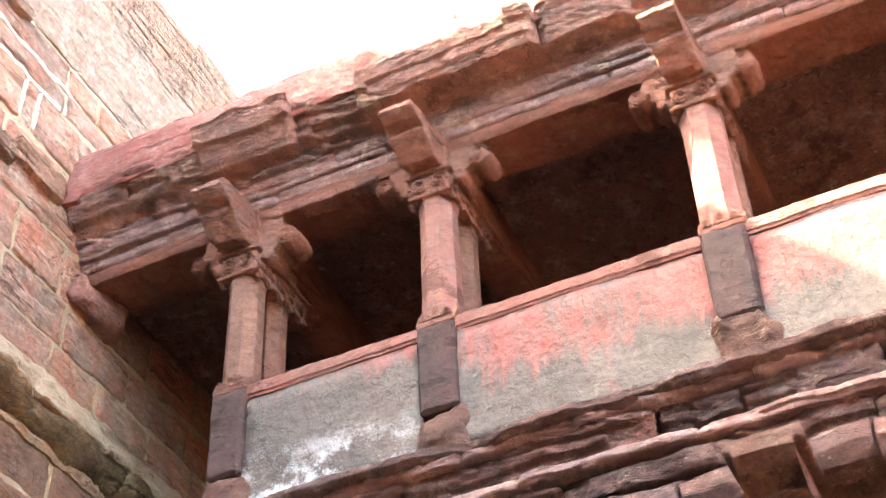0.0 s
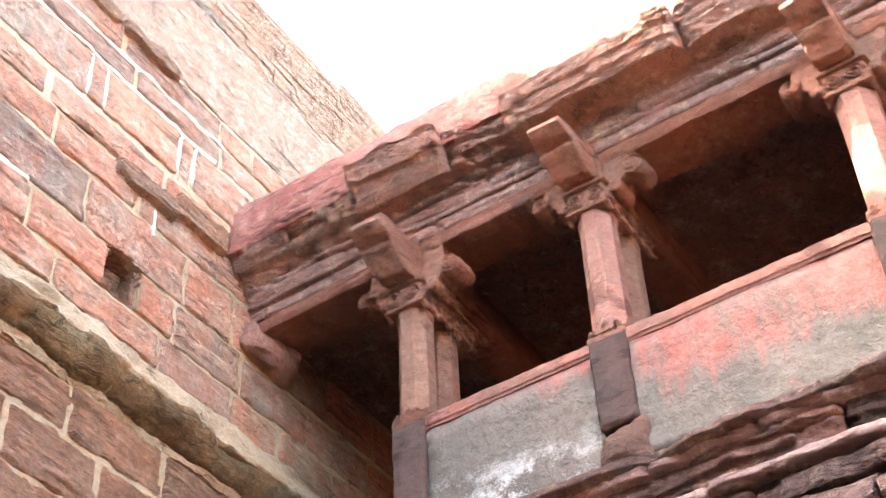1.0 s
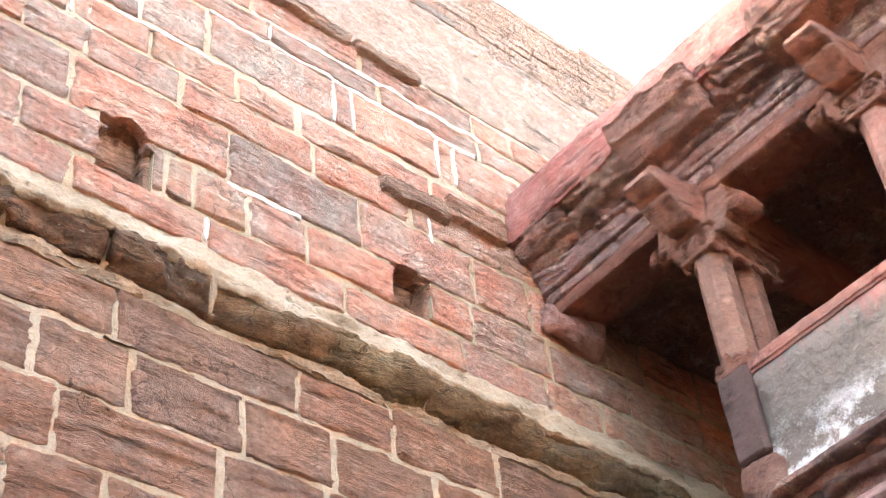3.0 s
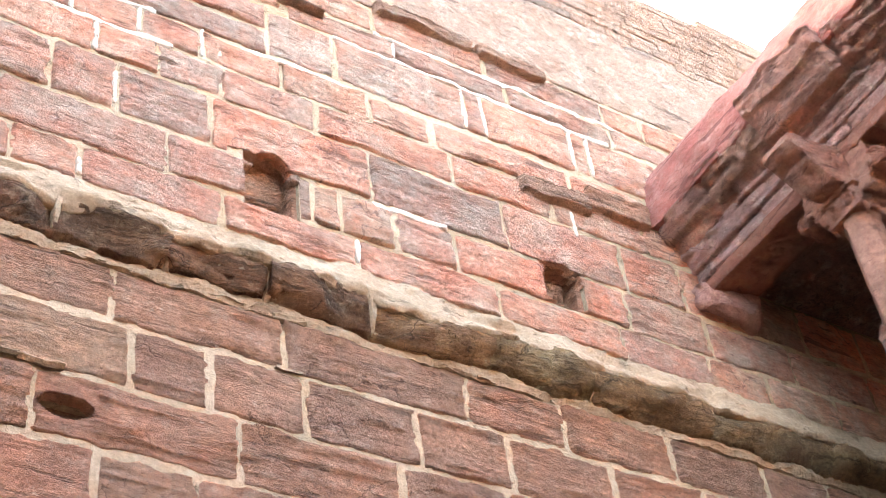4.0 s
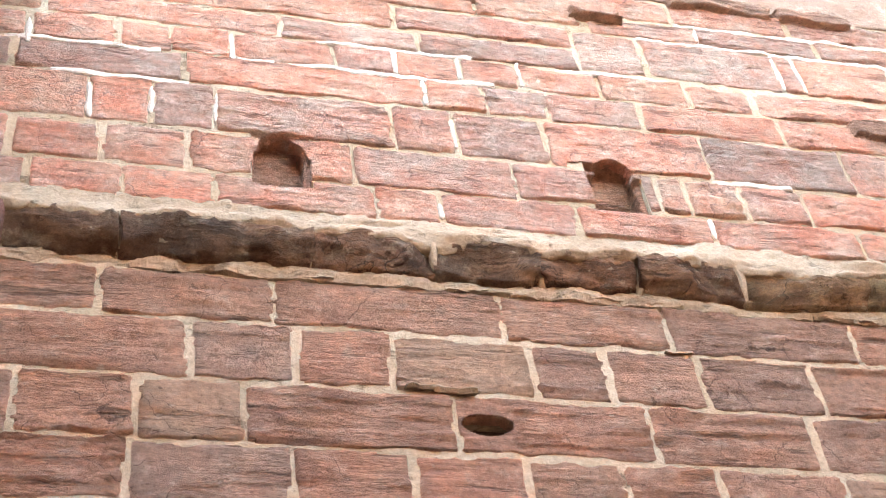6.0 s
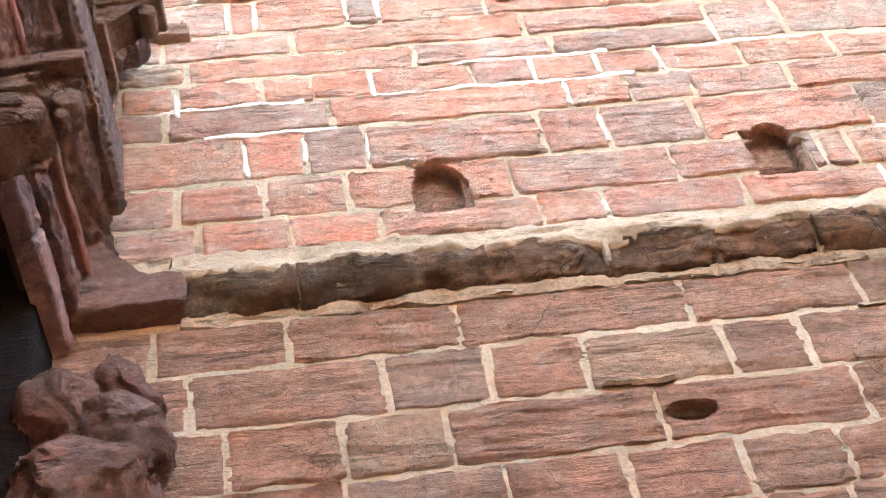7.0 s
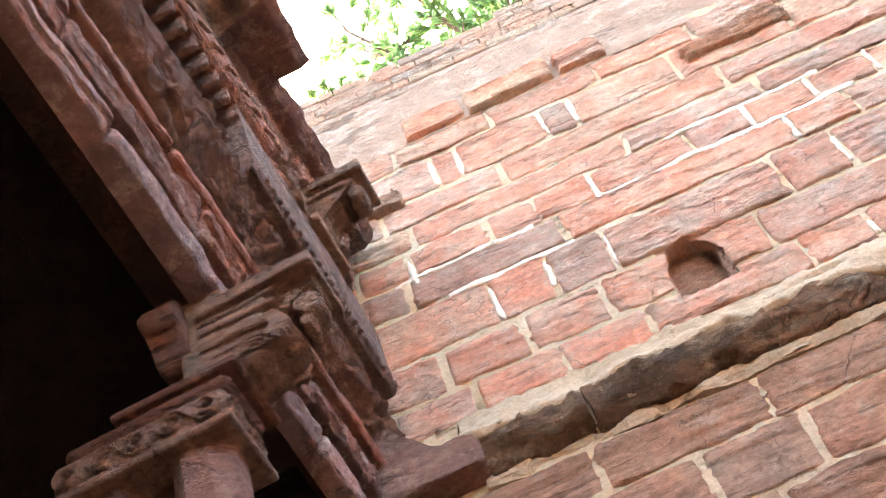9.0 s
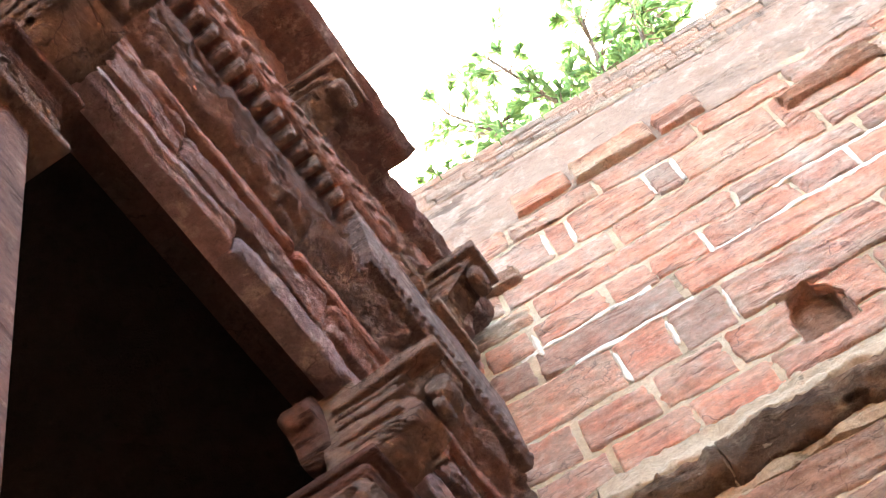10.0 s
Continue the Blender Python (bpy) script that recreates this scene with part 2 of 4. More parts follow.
WHITELIME = lime("fresh_white_lime", (0.58, 0.5, 0.42), (0.52, 0.44, 0.36), (0.42, 0.33, 0.25))


def parapet_plaster():
    """Grey cement render under a red wash that has run down, with white lime blooms near the foot."""
    m, n, link, bsdf = nodes_of("washed_cement_plaster")
    base = mixed(n, link, noise_fac(n, link, 2.6, detail=8), (0.108, 0.093, 0.08), (0.15, 0.12, 0.102))
    along = height_fac(n, link, 1, -2.25, -2.6)
    wash = times_fac(n, link, height_fac(n, link, 2, 5.75, 6.35), times_fac(n, link, along, 0.5), 'ADD')
    blot = noise_fac(n, link, 2.4, (1, 1.2, 0.7), detail=10, rough=0.66, lo=0.3, hi=0.7, shift=9)
    runs = noise_fac(n, link, 5, (1, 5.5, 0.3), detail=8, lo=0.42, hi=0.6, shift=4)
    blot = times_fac(n, link, times_fac(n, link, blot, 0.68), times_fac(n, link, runs, 0.14), 'ADD')
    wash = times_fac(n, link, times_fac(n, link, wash, 0.5), times_fac(n, link, blot, 0.5), 'ADD')
    wash = times_fac(n, link, times_fac(n, link, wash, 0.57, 'SUBTRACT'), 6.0)
    red = mixed(n, link, noise_fac(n, link, 7, detail=8, lo=0.35, hi=0.7), (0.27, 0.075, 0.064), (0.25, 0.12, 0.1))
    col = mixed(n, link, times_fac(n, link, wash, 0.85), base, red)
    foot = times_fac(n, link, height_fac(n, link, 2, 5.98, 5.72), noise_fac(n, link, 4.5, detail=9, rough=0.7, lo=0.46, hi=0.56, shift=21))
    foot = times_fac(n, link, foot, height_fac(n, link, 1, -2.45, -1.9))
    col = mixed(n, link, foot, col, (0.5, 0.49, 0.48))
    drips = times_fac(n, link, noise_fac(n, link, 9, (1, 6, 0.22), detail=3, lo=0.64, hi=0.68, shift=33), noise_fac(n, link, 3, detail=4, lo=0.45, hi=0.6, shift=6))
    col = mixed(n, link, times_fac(n, link, drips, 0.55), col, (0.12, 0.055, 0.045))
    crazed = noise_fac(n, link, 20, detail=10, rough=0.8, lo=0.35, hi=0.65, shift=12)
    col = mixed(n, link, 0.3, col, mixed(n, link, crazed, (0.6, 0.6, 0.6), (1.4, 1.4, 1.4)), 'MULTIPLY')
    scabs = noise_fac(n, link, 3.4, (1, 1, 1.3), detail=10, rough=0.62, lo=0.57, hi=0.59, shift=44)
    col = mixed(n, link, times_fac(n, link, scabs, 0.22), col, (0.2, 0.165, 0.135))
    dirt = noise_fac(n, link, 12, (1, 1, 0.6), detail=9, rough=0.7, lo=0.6, hi=0.8, shift=2)
    col = mixed(n, link, times_fac(n, link, dirt, 0.5), col, (0.2, 0.15, 0.12))
    link(col, bsdf.inputs["Base Color"])
    bsdf.inputs["Roughness"].default_value = 0.9
    bsdf.inputs["Specular IOR Level"].default_value = 0.2
    bumped(n, link, bsdf, ((noise_fac(n, link, 3, detail=9, lo=0.2, hi=0.8), 0.9, 0.05), (noise_fac(n, link, 9, detail=8, rough=0.7, lo=0.45, hi=0.6, shift=8), 0.7, 0.008), (scabs, 0.6, 0.006), (noise_fac(n, link, 30, detail=8, rough=0.75, lo=0.3, hi=0.7), 0.35, 0.004)))
    return m


PLASTER = parapet_plaster()


def leafy(name, a, b):
    m, n, link, bsdf = nodes_of(name)
    g = n.new("ShaderNodeNewGeometry")
    col = mixed(n, link, g.outputs["Random Per Island"], a, b)
    link(col, bsdf.inputs["Base Color"])
    bsdf.inputs["Roughness"].default_value = 0.5
    tr = n.new("ShaderNodeBsdfTranslucent")
    link(mixed(n, link, 0.5, col, (0.2, 0.37, 0.13)), tr.inputs[0])
    mx = n.new("ShaderNodeMixShader")
    mx.inputs[0].default_value = 0.45
    link(bsdf.outputs[0], mx.inputs[1])
    link(tr.outputs[0], mx.inputs[2])
    link(mx.outputs[0], n["Material Output"].inputs[0])
    return m


LEAF = leafy("leaf", (0.035, 0.085, 0.025), (0.085, 0.16, 0.05))
BARK = stone("bark", (0.16, 0.12, 0.09), (0.2, 0.16, 0.13), strata=(3, 3, 1), vary=0.1)


# ---- shape helpers ----
def frame_w(s, o, z):
    """North wall: s along +x, o out of the wall."""
    return Vector((s, -o, z))


EYE_POINT = Vector((-5.8, -4.73, 1.52))


def frame_b(s, o, z):
    """Balcony side: s from the corner along -y, o out towards the court."""
    return EYE_POINT + (Vector((-o, -s, z)) - EYE_POINT) * 0.925


SKEW, XC = radians(4.0), -6.98


def frame_c(s, o, z):
    """West colonnade, a few degrees out of square."""
    return Vector((XC + o * math.cos(SKEW) - s * math.sin(SKEW), -s * math.cos(SKEW) - o * math.sin(SKEW), z))


def part(name, bm, material, parent=None, label="", rough=0.0, freq=6.0, smooth=False):
    if rough:
        for v in bm.verts:
            v.co += noise.noise_vector(v.co * freq) * rough + noise.noise_vector(v.co * freq * 3.7) * rough * 0.4
    bmesh.ops.recalc_face_normals(bm, faces=bm.faces)
    me = bpy.data.meshes.new(name)
    bm.to_mesh(me)
    bm.free()
    me.materials.append(material)
    if smooth:
        me.polygons.foreach_set("use_smooth", [True] * len(me.polygons))
    ob = new(name, me)
    if parent:
        ob.parent = parent
    return tagged(ob, label)


def cbox(bm, F, s0, s1, o0, o1, z0, z1, c=0.01):
    """A block with chamfered edges."""
    lo, hi = (min(s0, s1), min(o0, o1), min(z0, z1)), (max(s0, s1), max(o0, o1), max(z0, z1))
    vs = []
    for i in range(8):
        q = [hi[k] if i >> k & 1 else lo[k] for k in range(3)]
        inn = [q[k] + (-c if i >> k & 1 else c) for k in range(3)]
        for k in range(3):
            p = list(inn)
            p[k] = q[k]
            vs.append(bm.verts.new(F(*p)))
    bmesh.ops.convex_hull(bm, input=vs)


def prism(bm, pts, place, d0, d1, steps=1):
    """A flat outline pts pushed from d0 to d1; place(a, b, d) gives the spot."""
    rings = [[bm.verts.new(place(a, b, d0 + (d1 - d0) * k / steps)) for a, b in pts] for k in range(steps + 1)]
    n = len(pts)
    for r, q in zip(rings, rings[1:]):
        for i in range(n):
            bm.faces.new((r[i], r[(i + 1) % n], q[(i + 1) % n], q[i]))
    for r in (rings[0], rings[-1]):
        bmesh.ops.triangulate(bm, faces=[bm.faces.new(r)])


def run(bm, F, prof, s0, s1, step=0.06, amp=0.015, freq=4.0, chip=0.0, sub=1):
    """A worn moulding: profile of (out, z) run from s0 to s1, with wavering and chipped edges."""
    pts = []
    for (a, b), (c, d) in zip(prof, prof[1:] + prof[:1]):
        pts += [(a + (c - a) * k / sub, b + (d - b) * k / sub) for k in range(sub)]
    n = max(1, round((s1 - s0) / step))
    oc = sum(p[0] for p in pts) / len(pts)
    rings = []
    for k in range(n + 1):
        s = s0 + (s1 - s0) * k / n
        ring = []
        for o, z in pts:
            p = F(s, o, z)
            w = noise.noise_vector(p * freq) * amp + noise.noise_vector(p * freq * 3.3) * amp * 0.5 + noise.noise_vector(p * freq * 9.1) * amp * 0.3
            back = chip * max(0.0, noise.noise(Vector((s * 2.3, z * 5, 3.7))) - 0.05) if o > oc else 0
            ring.append(bm.verts.new(F(s, o - back, z) + w))
        rings.append(ring)
    m = len(pts)
    for r, q in zip(rings, rings[1:]):
        for i in range(m):
            bm.faces.new((r[i], r[(i + 1) % m], q[(i + 1) % m], q[i]))
    for r in (rings[0], rings[-1]):
        bmesh.ops.triangulate(bm, faces=[bm.faces.new(r)])


def stones(name, F, prof, s0, s1, mat, parent, label, seed, amp=0.015, chip=0.06, step=0.035, length=(0.4, 0.85), sub=2, shift=0.018):
    """A course of separate moulded stones with open joints, each a little out of line."""
    rnd = random.Random(seed)
    s = s0
    while s < s1 - 0.05:
        e = min(s1, s + rnd.uniform(*length))
        if s1 - e < 0.2:
            e = s1
        do, dz = rnd.uniform(-shift, shift), rnd.uniform(-shift, shift) * 0.35
        bm = bmesh.new()
        run(bm, F, [(o + (do if o > prof[0][0] + 0.05 else 0), z + dz) for o, z in prof], s + 0.005, e - 0.005, step, amp, 4.0 + rnd.random(), chip, sub)
        part(name, bm, mat, parent, label)
        s = e


def crag(bm, F, s0, s1, lower, upper, back, seed, relief=0.03, cell=0.022):
    """A weather-eaten stone: a face from lower (out, z) to upper (out, z) eaten back along broken beds."""
    rnd = random.Random(seed)
    off = Vector((rnd.uniform(0, 40), rnd.uniform(0, 40), rnd.uniform(0, 40)))
    tip = rnd.uniform(-0.05, 0.05)
    nx, nz = max(4, round((s1 - s0) / cell)), max(5, round((upper[1] - lower[1]) / 0.011))
    rows = []
    for k in range(nz + 1):
        t = k / nz
        row = []
        for i in range(nx + 1):
            s, z = s0 + (s1 - s0) * i / nx, lower[1] + (upper[1] - lower[1]) * t
            p = Vector((s, 0, z)) + off
            wob = Vector((noise.noise(p * 4.3), 0, noise.noise(p * 4.3 + Vector((9, 4, 2))))) * 0.05
            u, v = s + wob.x + off.x, z + tip * (s - s0) + wob.z * 0.45 + off.z
            bed = noise.cell(Vector((u * 1.1, 0.5, v * 24))) - 0.5
            shard = noise.cell(Vector((u * 7.0 + v * 2.5, 4.5, v * 13 - u * 1.4))) - 0.5
            gouge = max(0.0, noise.noise(p * 2.6) - 0.12) * 1.5
            shard += 0.6 * (noise.cell(Vector((u * 17 - v * 5, 7.5, v * 37 + u * 3))) - 0.5)
            edge = min(s - s0, s1 - s, 0.03) / 0.03
            o = lower[0] + (upper[0] - lower[0]) * t + relief * (0.6 * bed + 0.22 * shard - 0.6 * gouge + 0.35 * noise.noise(p * 5) + 0.2 * noise.noise(p * 19) + 0.2 * noise.noise(p * 43)) - 0.02 * (1 - edge) ** 2 - 0.012 * (abs(t - 0.5) * 2) ** 6
            row.append(bm.verts.new(F(s, o, z + 0.012 * noise.noise(p * 5))))
        rows.append(row)
    for row, o in ((rows[0], lower), (rows[-1], upper)):
        far = [bm.verts.new(F(s0 + (s1 - s0) * i / nx, back, o[1])) for i in range(nx + 1)]
        for i in range(nx):
            bm.faces.new((row[i], row[i + 1], far[i + 1], far[i]))
    for r, q in zip(rows, rows[1:]):
        for i in range(nx):
            bm.faces.new((r[i], r[i + 1], q[i + 1], q[i]))
    for i in (0, nx):
        ends = [r[i] for r in rows]
        deep = [bm.verts.new(F(s0 if i == 0 else s1, back, z)) for z in (upper[1], lower[1])]
        bmesh.ops.triangulate(bm, faces=[bm.faces.new(ends + deep)])


def crags(name, F, cuts, lower, upper, back, mat, parent, label, seed, relief=0.03, shift=0.015):
    rnd = random.Random(seed)
    for i, (a, b) in enumerate(zip(cuts, cuts[1:])):
        d = rnd.uniform(-shift, shift)
        bm = bmesh.new()
        crag(bm, F, a + 0.004, b - 0.004, (lower[0] + d, lower[1]), (upper[0] + d, upper[1]), back, seed * 50 + i, relief)
        part(name, bm, mat, parent, label)


def lathe(bm, F, s, o, rings, n=8, turn=0.0):
    """Stacked rings (radius, z) round an upright axis at s, o."""
    made = [[bm.verts.new(F(s + r * math.cos(turn + 2 * math.pi * i / n), o + r * math.sin(turn + 2 * math.pi * i / n), z)) for i in range(n)] for r, z in rings]
    for r, q in zip(made, made[1:]):
        for i in range(n):
            bm.faces.new((r[i], r[(i + 1) % n], q[(i + 1) % n], q[i]))
    bm.faces.new(made[0])
    bm.faces.new(made[-1])


def drum(bm, centre, axis, r, half, n=12, squash=1.0):
    """A short roll about an axis, with a swollen middle."""
    axis = Vector(axis).normalized()
    u = axis.orthogonal().normalized()
    v = axis.cross(u)
    rings = []
    for k, rr in ((-1, 0.55), (-0.9, 0.9), (-0.35, 1.0), (0.35, 1.0), (0.9, 0.9), (1, 0.55)):
        rings.append([bm.verts.new(Vector(centre) + axis * half * k + (u * math.cos(a) + v * math.sin(a) * squash) * r * rr) for a in [2 * math.pi * i / n for i in range(n)]])
    for p, q in zip(rings, rings[1:]):
        for i in range(n):
            bm.faces.new((p[i], p[(i + 1) % n], q[(i + 1) % n], q[i]))
    bm.faces.new(rings[0])
    bm.faces.new(rings[-1])


def wear(bm, cuts=1, soften=0.5, times=1):
    """Rounds off the edges of carved work."""
    bmesh.ops.subdivide_edges(bm, edges=bm.edges[:], cuts=cuts)
    bmesh.ops.triangulate(bm, faces=[f for f in bm.faces if len(f.verts) > 4])
    for _ in range(times):
        bmesh.ops.smooth_vert(bm, verts=bm.verts[:], factor=soften, use_axis_x=True, use_axis_y=True, use_axis_z=True)


def thing(name, at, label, category, kind="", group=""):
    ob = new(name)
    ob.location = at
    ob.empty_display_size = 0.1
    return tagged(ob, label, category, group, kind)


def adopt(root):
    """Parts are modelled in place: keep them there under a root that stands elsewhere."""
    bpy.context.view_layer.update()
    for c in root.children:
        c.matrix_parent_inverse = root.matrix_world.inverted()


# ---- setting ----
def slab(name, F, s0, s1, o0, o1, z0, z1, mat, label, category):
    bm = bmesh.new()
    cbox(bm, F, s0, s1, o0, o1, z0, z1, 0.004)
    return tagged(part(name, bm, mat), label, category, kind="structure")


slab("ground", frame_w, -40, 40, -40, 40, -0.3, 0.0, PAVING, "worn sandstone paving of the court", "paving")
slab("wall_south", frame_w, -9.5, 4.0, 10.5, 11.0, 0.0, 7.0, RED, "plain red sandstone wall closing the court", "wall")

# north wall: mortar core with recesses, blocks set into it
NICHES = ((-1.68, -1.39, 7.09, 7.45), (-3.5, -3.19, 7.05, 7.52), (-5.29, -4.99, 7.0, 7.46))
SLOT = (-4.44, -4.19, 5.455, 5.575)
HOLES = (*NICHES, SLOT)
WALL_L, WALL_R, WALL_TOP = -9.6, 3.2, 9.45


def hollow(x, z):
    """Whether a spot of the wall's face lies in the mouth of a recess; each has worn to its own outline."""
    for k, (a, b, c, d) in enumerate(NICHES):
        if not (a - 0.12 < x < b + 0.05 and c - 0.03 < z < d + 0.05):
            continue
        u = (x - (a + b) / 2) / ((b - a) / 2)
        w = noise.noise(Vector((x * 11, z * 11, a)))
        if k == 0:
            top = 7.27 + 0.16 * math.sqrt(1 - u * u) + w * 0.015 if abs(u) < 1 else 0
        elif k == 1:
            top = (7.37 + 0.13 * math.sqrt(1 - (u / 0.72) ** 2) if abs(u) < 0.72 else 7.34) + w * 0.02 if abs(u) < 1 else 0
            if a - 0.09 < x < a + 0.1 and 7.37 < z < 7.445 + w * 0.02:
                return True
        else:
            top = 7.17 + 0.24 * math.sqrt(max(0.0, 1 - u * u)) + w * 0.08 if abs(u) < 1 else 0
        if c + 0.02 * u * u + w * 0.012 < z < top:
            return True
    u, v = (x - (SLOT[0] + SLOT[1]) / 2) / (SLOT[1] - SLOT[0]) * 2, (z - (SLOT[2] + SLOT[3]) / 2) / (SLOT[3] - SLOT[2]) * 2
    return u * u + v * v < 1.0 + 0.35 * noise.noise(Vector((x * 14, z * 14, 2.0)))


def core():
    bm = bmesh.new()
    xs = {WALL_L, WALL_R, *(v for n in HOLES for v in n[:2])}
    zs = {0.0, WALL_TOP, *(v for n in HOLES for v in n[2:])}
    xs = sorted(xs | {x for x in (-7.3 + 0.035 * i for i in range(230)) if min(abs(x - v) for v in xs) > 0.012})
    zs = sorted(zs | {z for z in (4.7 + 0.03 * i for i in range(156)) if min(abs(z - v) for v in zs) > 0.01})
    kept = {}

    def at(x, z):
        """The pointing is trowelled on: it lies unevenly between the stones."""
        if (x, z) not in kept:
            p = Vector((x, 0, z))
            y = noise.noise(p * 4.1) * 0.006 + noise.noise(p * 12) * 0.005 + noise.noise(p * 29) * 0.003
            kept[x, z] = bm.verts.new((x, y, z))
        return kept[x, z]

    def quad(*p):
        bm.faces.new([bm.verts.new(q) for q in p])

    for x0, x1 in zip(xs, xs[1:]):
        for z0, z1 in zip(zs, zs[1:]):
            cx, cz = (x0 + x1) / 2, (z0 + z1) / 2
            deep = any(a < cx < b and c < cz < d for a, b, c, d in HOLES)
            if deep:
                quad((x0, 0.17, z0), (x1, 0.17, z0), (x1, 0.17, z1), (x0, 0.17, z1))
            else:
                bm.faces.new((at(x0, z0), at(x1, z0), at(x1, z1), at(x0, z1)))
    for a, b, c, d in HOLES:
        for z in (c, d):
            quad((a, 0, z), (b, 0, z), (b, 0.17, z), (a, 0.17, z))
        for x in (a, b):
            quad((x, 0, c), (x, 0, d), (x, 0.17, d), (x, 0.17, c))
    bmesh.ops.remove_doubles(bm, verts=bm.verts, dist=1e-4)
    bmesh.ops.recalc_face_normals(bm, faces=bm.faces)
    back = [(WALL_L, 0.9, 0), (WALL_R, 0.9, 0), (WALL_R, 0.9, WALL_TOP), (WALL_L, 0.9, WALL_TOP)]
    front = [(WALL_L, 0, 0), (WALL_R, 0, 0), (WALL_R, 0, WALL_TOP), (WALL_L, 0, WALL_TOP)]
    quad(*back)
    for i in range(4):
        j = (i + 1) % 4
        quad(front[i], front[j], back[j], back[i])
    return bm


wall_north = tagged(part("wall_north", core(), MORTAR), "tall coursed red sandstone wall with cream lime joints", "wall", kind="structure")

# stone linings of the recesses
for a, b, c, d in NICHES:
    bm = bmesh.new()
    for p in ((a - 0.01, a + 0.012, -0.165, -0.03, c, d), (b - 0.03, b + 0.01, -0.165, -0.03, c, d), (a, b, -0.165, -0.03, d - 0.03, d + 0.01), (a, b, -0.165, -0.03, c - 0.01, c + 0.012)):
        cbox(bm, frame_w, *p, 0.004)
    bmesh.ops.subdivide_edges(bm, edges=bm.edges, cuts=3, use_grid_fill=True)
    part("niche_lining", bm, BROWN, wall_north, "rough brown lining of a small lamp niche", rough=0.012, freq=14)
    for x0, x1, z0, z1, o in ((a + 0.05, b - 0.04, c + 0.02, c + 0.15, -0.1), (a + 0.02, b - 0.03, c + 0.19, d - 0.02, -0.125)):
        bm = bmesh.new()
        cbox(bm, frame_w, x0, x1, -0.168, o, z0, z1, 0.015)
        bmesh.ops.subdivide_edges(bm, edges=bm.edges, cuts=5, use_grid_fill=True)
        part("niche_back_stone", bm, BROWN, wall_north, "rough stone at the back of a niche", rough=0.022, freq=9)

# Dark box set in the slot: its inner shade comes from this colour.
bm = bmesh.new()
cbox(bm, frame_w, SLOT[0] + 0.004, SLOT[1] - 0.004, -0.168, -0.1, SLOT[2] + 0.002, SLOT[3] - 0.002, 0.004)
part("slot_lining", bm, LEDGE, wall_north, "bottom of a putlog slot, darkened to stand for its shade", rough=0.006)

# balcony side (east): the storeys below and the dark room behind
slab("wall_east_lower", frame_b, 0.62, 9.5, -3.2, -0.06, 0.0, 5.25, DARK, "dark weathered sandstone wall under the balcony", "wall")
# Recess and room floor are coloured near-black in place of shade.
slab("wall_east_recess", frame_b, -0.38, 0.62, -3.2, -1.9, 0.0, 9.0, SHADEBLACK, "recess beside the balcony, its shade in the colour", "wall")
slab("wall_east_back", frame_b, 0.62, 9.5, -2.4, -2.1, 5.9, 8.3, DIMROOM, "stone back wall of the balcony room", "wall")
slab("floor_east", frame_b, 0.62, 9.5, -3.2, -0.1, 5.25, 5.9, SHADEBLACK, "stone floor of the balcony room", "floor")
slab("ceiling_east", frame_b, -0.38, 9.5, -2.4, -0.02, 8.3, 8.5, DIMROOM, "stone slab ceiling of the balcony room", "ceiling")
# west side
slab("wall_west_lower", frame_c, 0.3, 9.5, -3.0, -0.5, 0.0, 4.2, DARK, "dark ground-floor wall of the colonnade", "wall")
# Back wall and ceiling hold the colonnade's inner shade in their colour.
slab("wall_west_back", frame_c, 0.0, 9.5, -3.2, -2.9, 4.2, 9.5, SHADEBLACK, "back wall of the colonnade, coloured as deep shade", "wall")
slab("ceiling_west", frame_c, -0.3, 9.5, -2.9, -0.12, 6.72, 6.95, SHADEBLACK, "stone slab ceiling of the colonnade, coloured as deep shade", "ceiling")


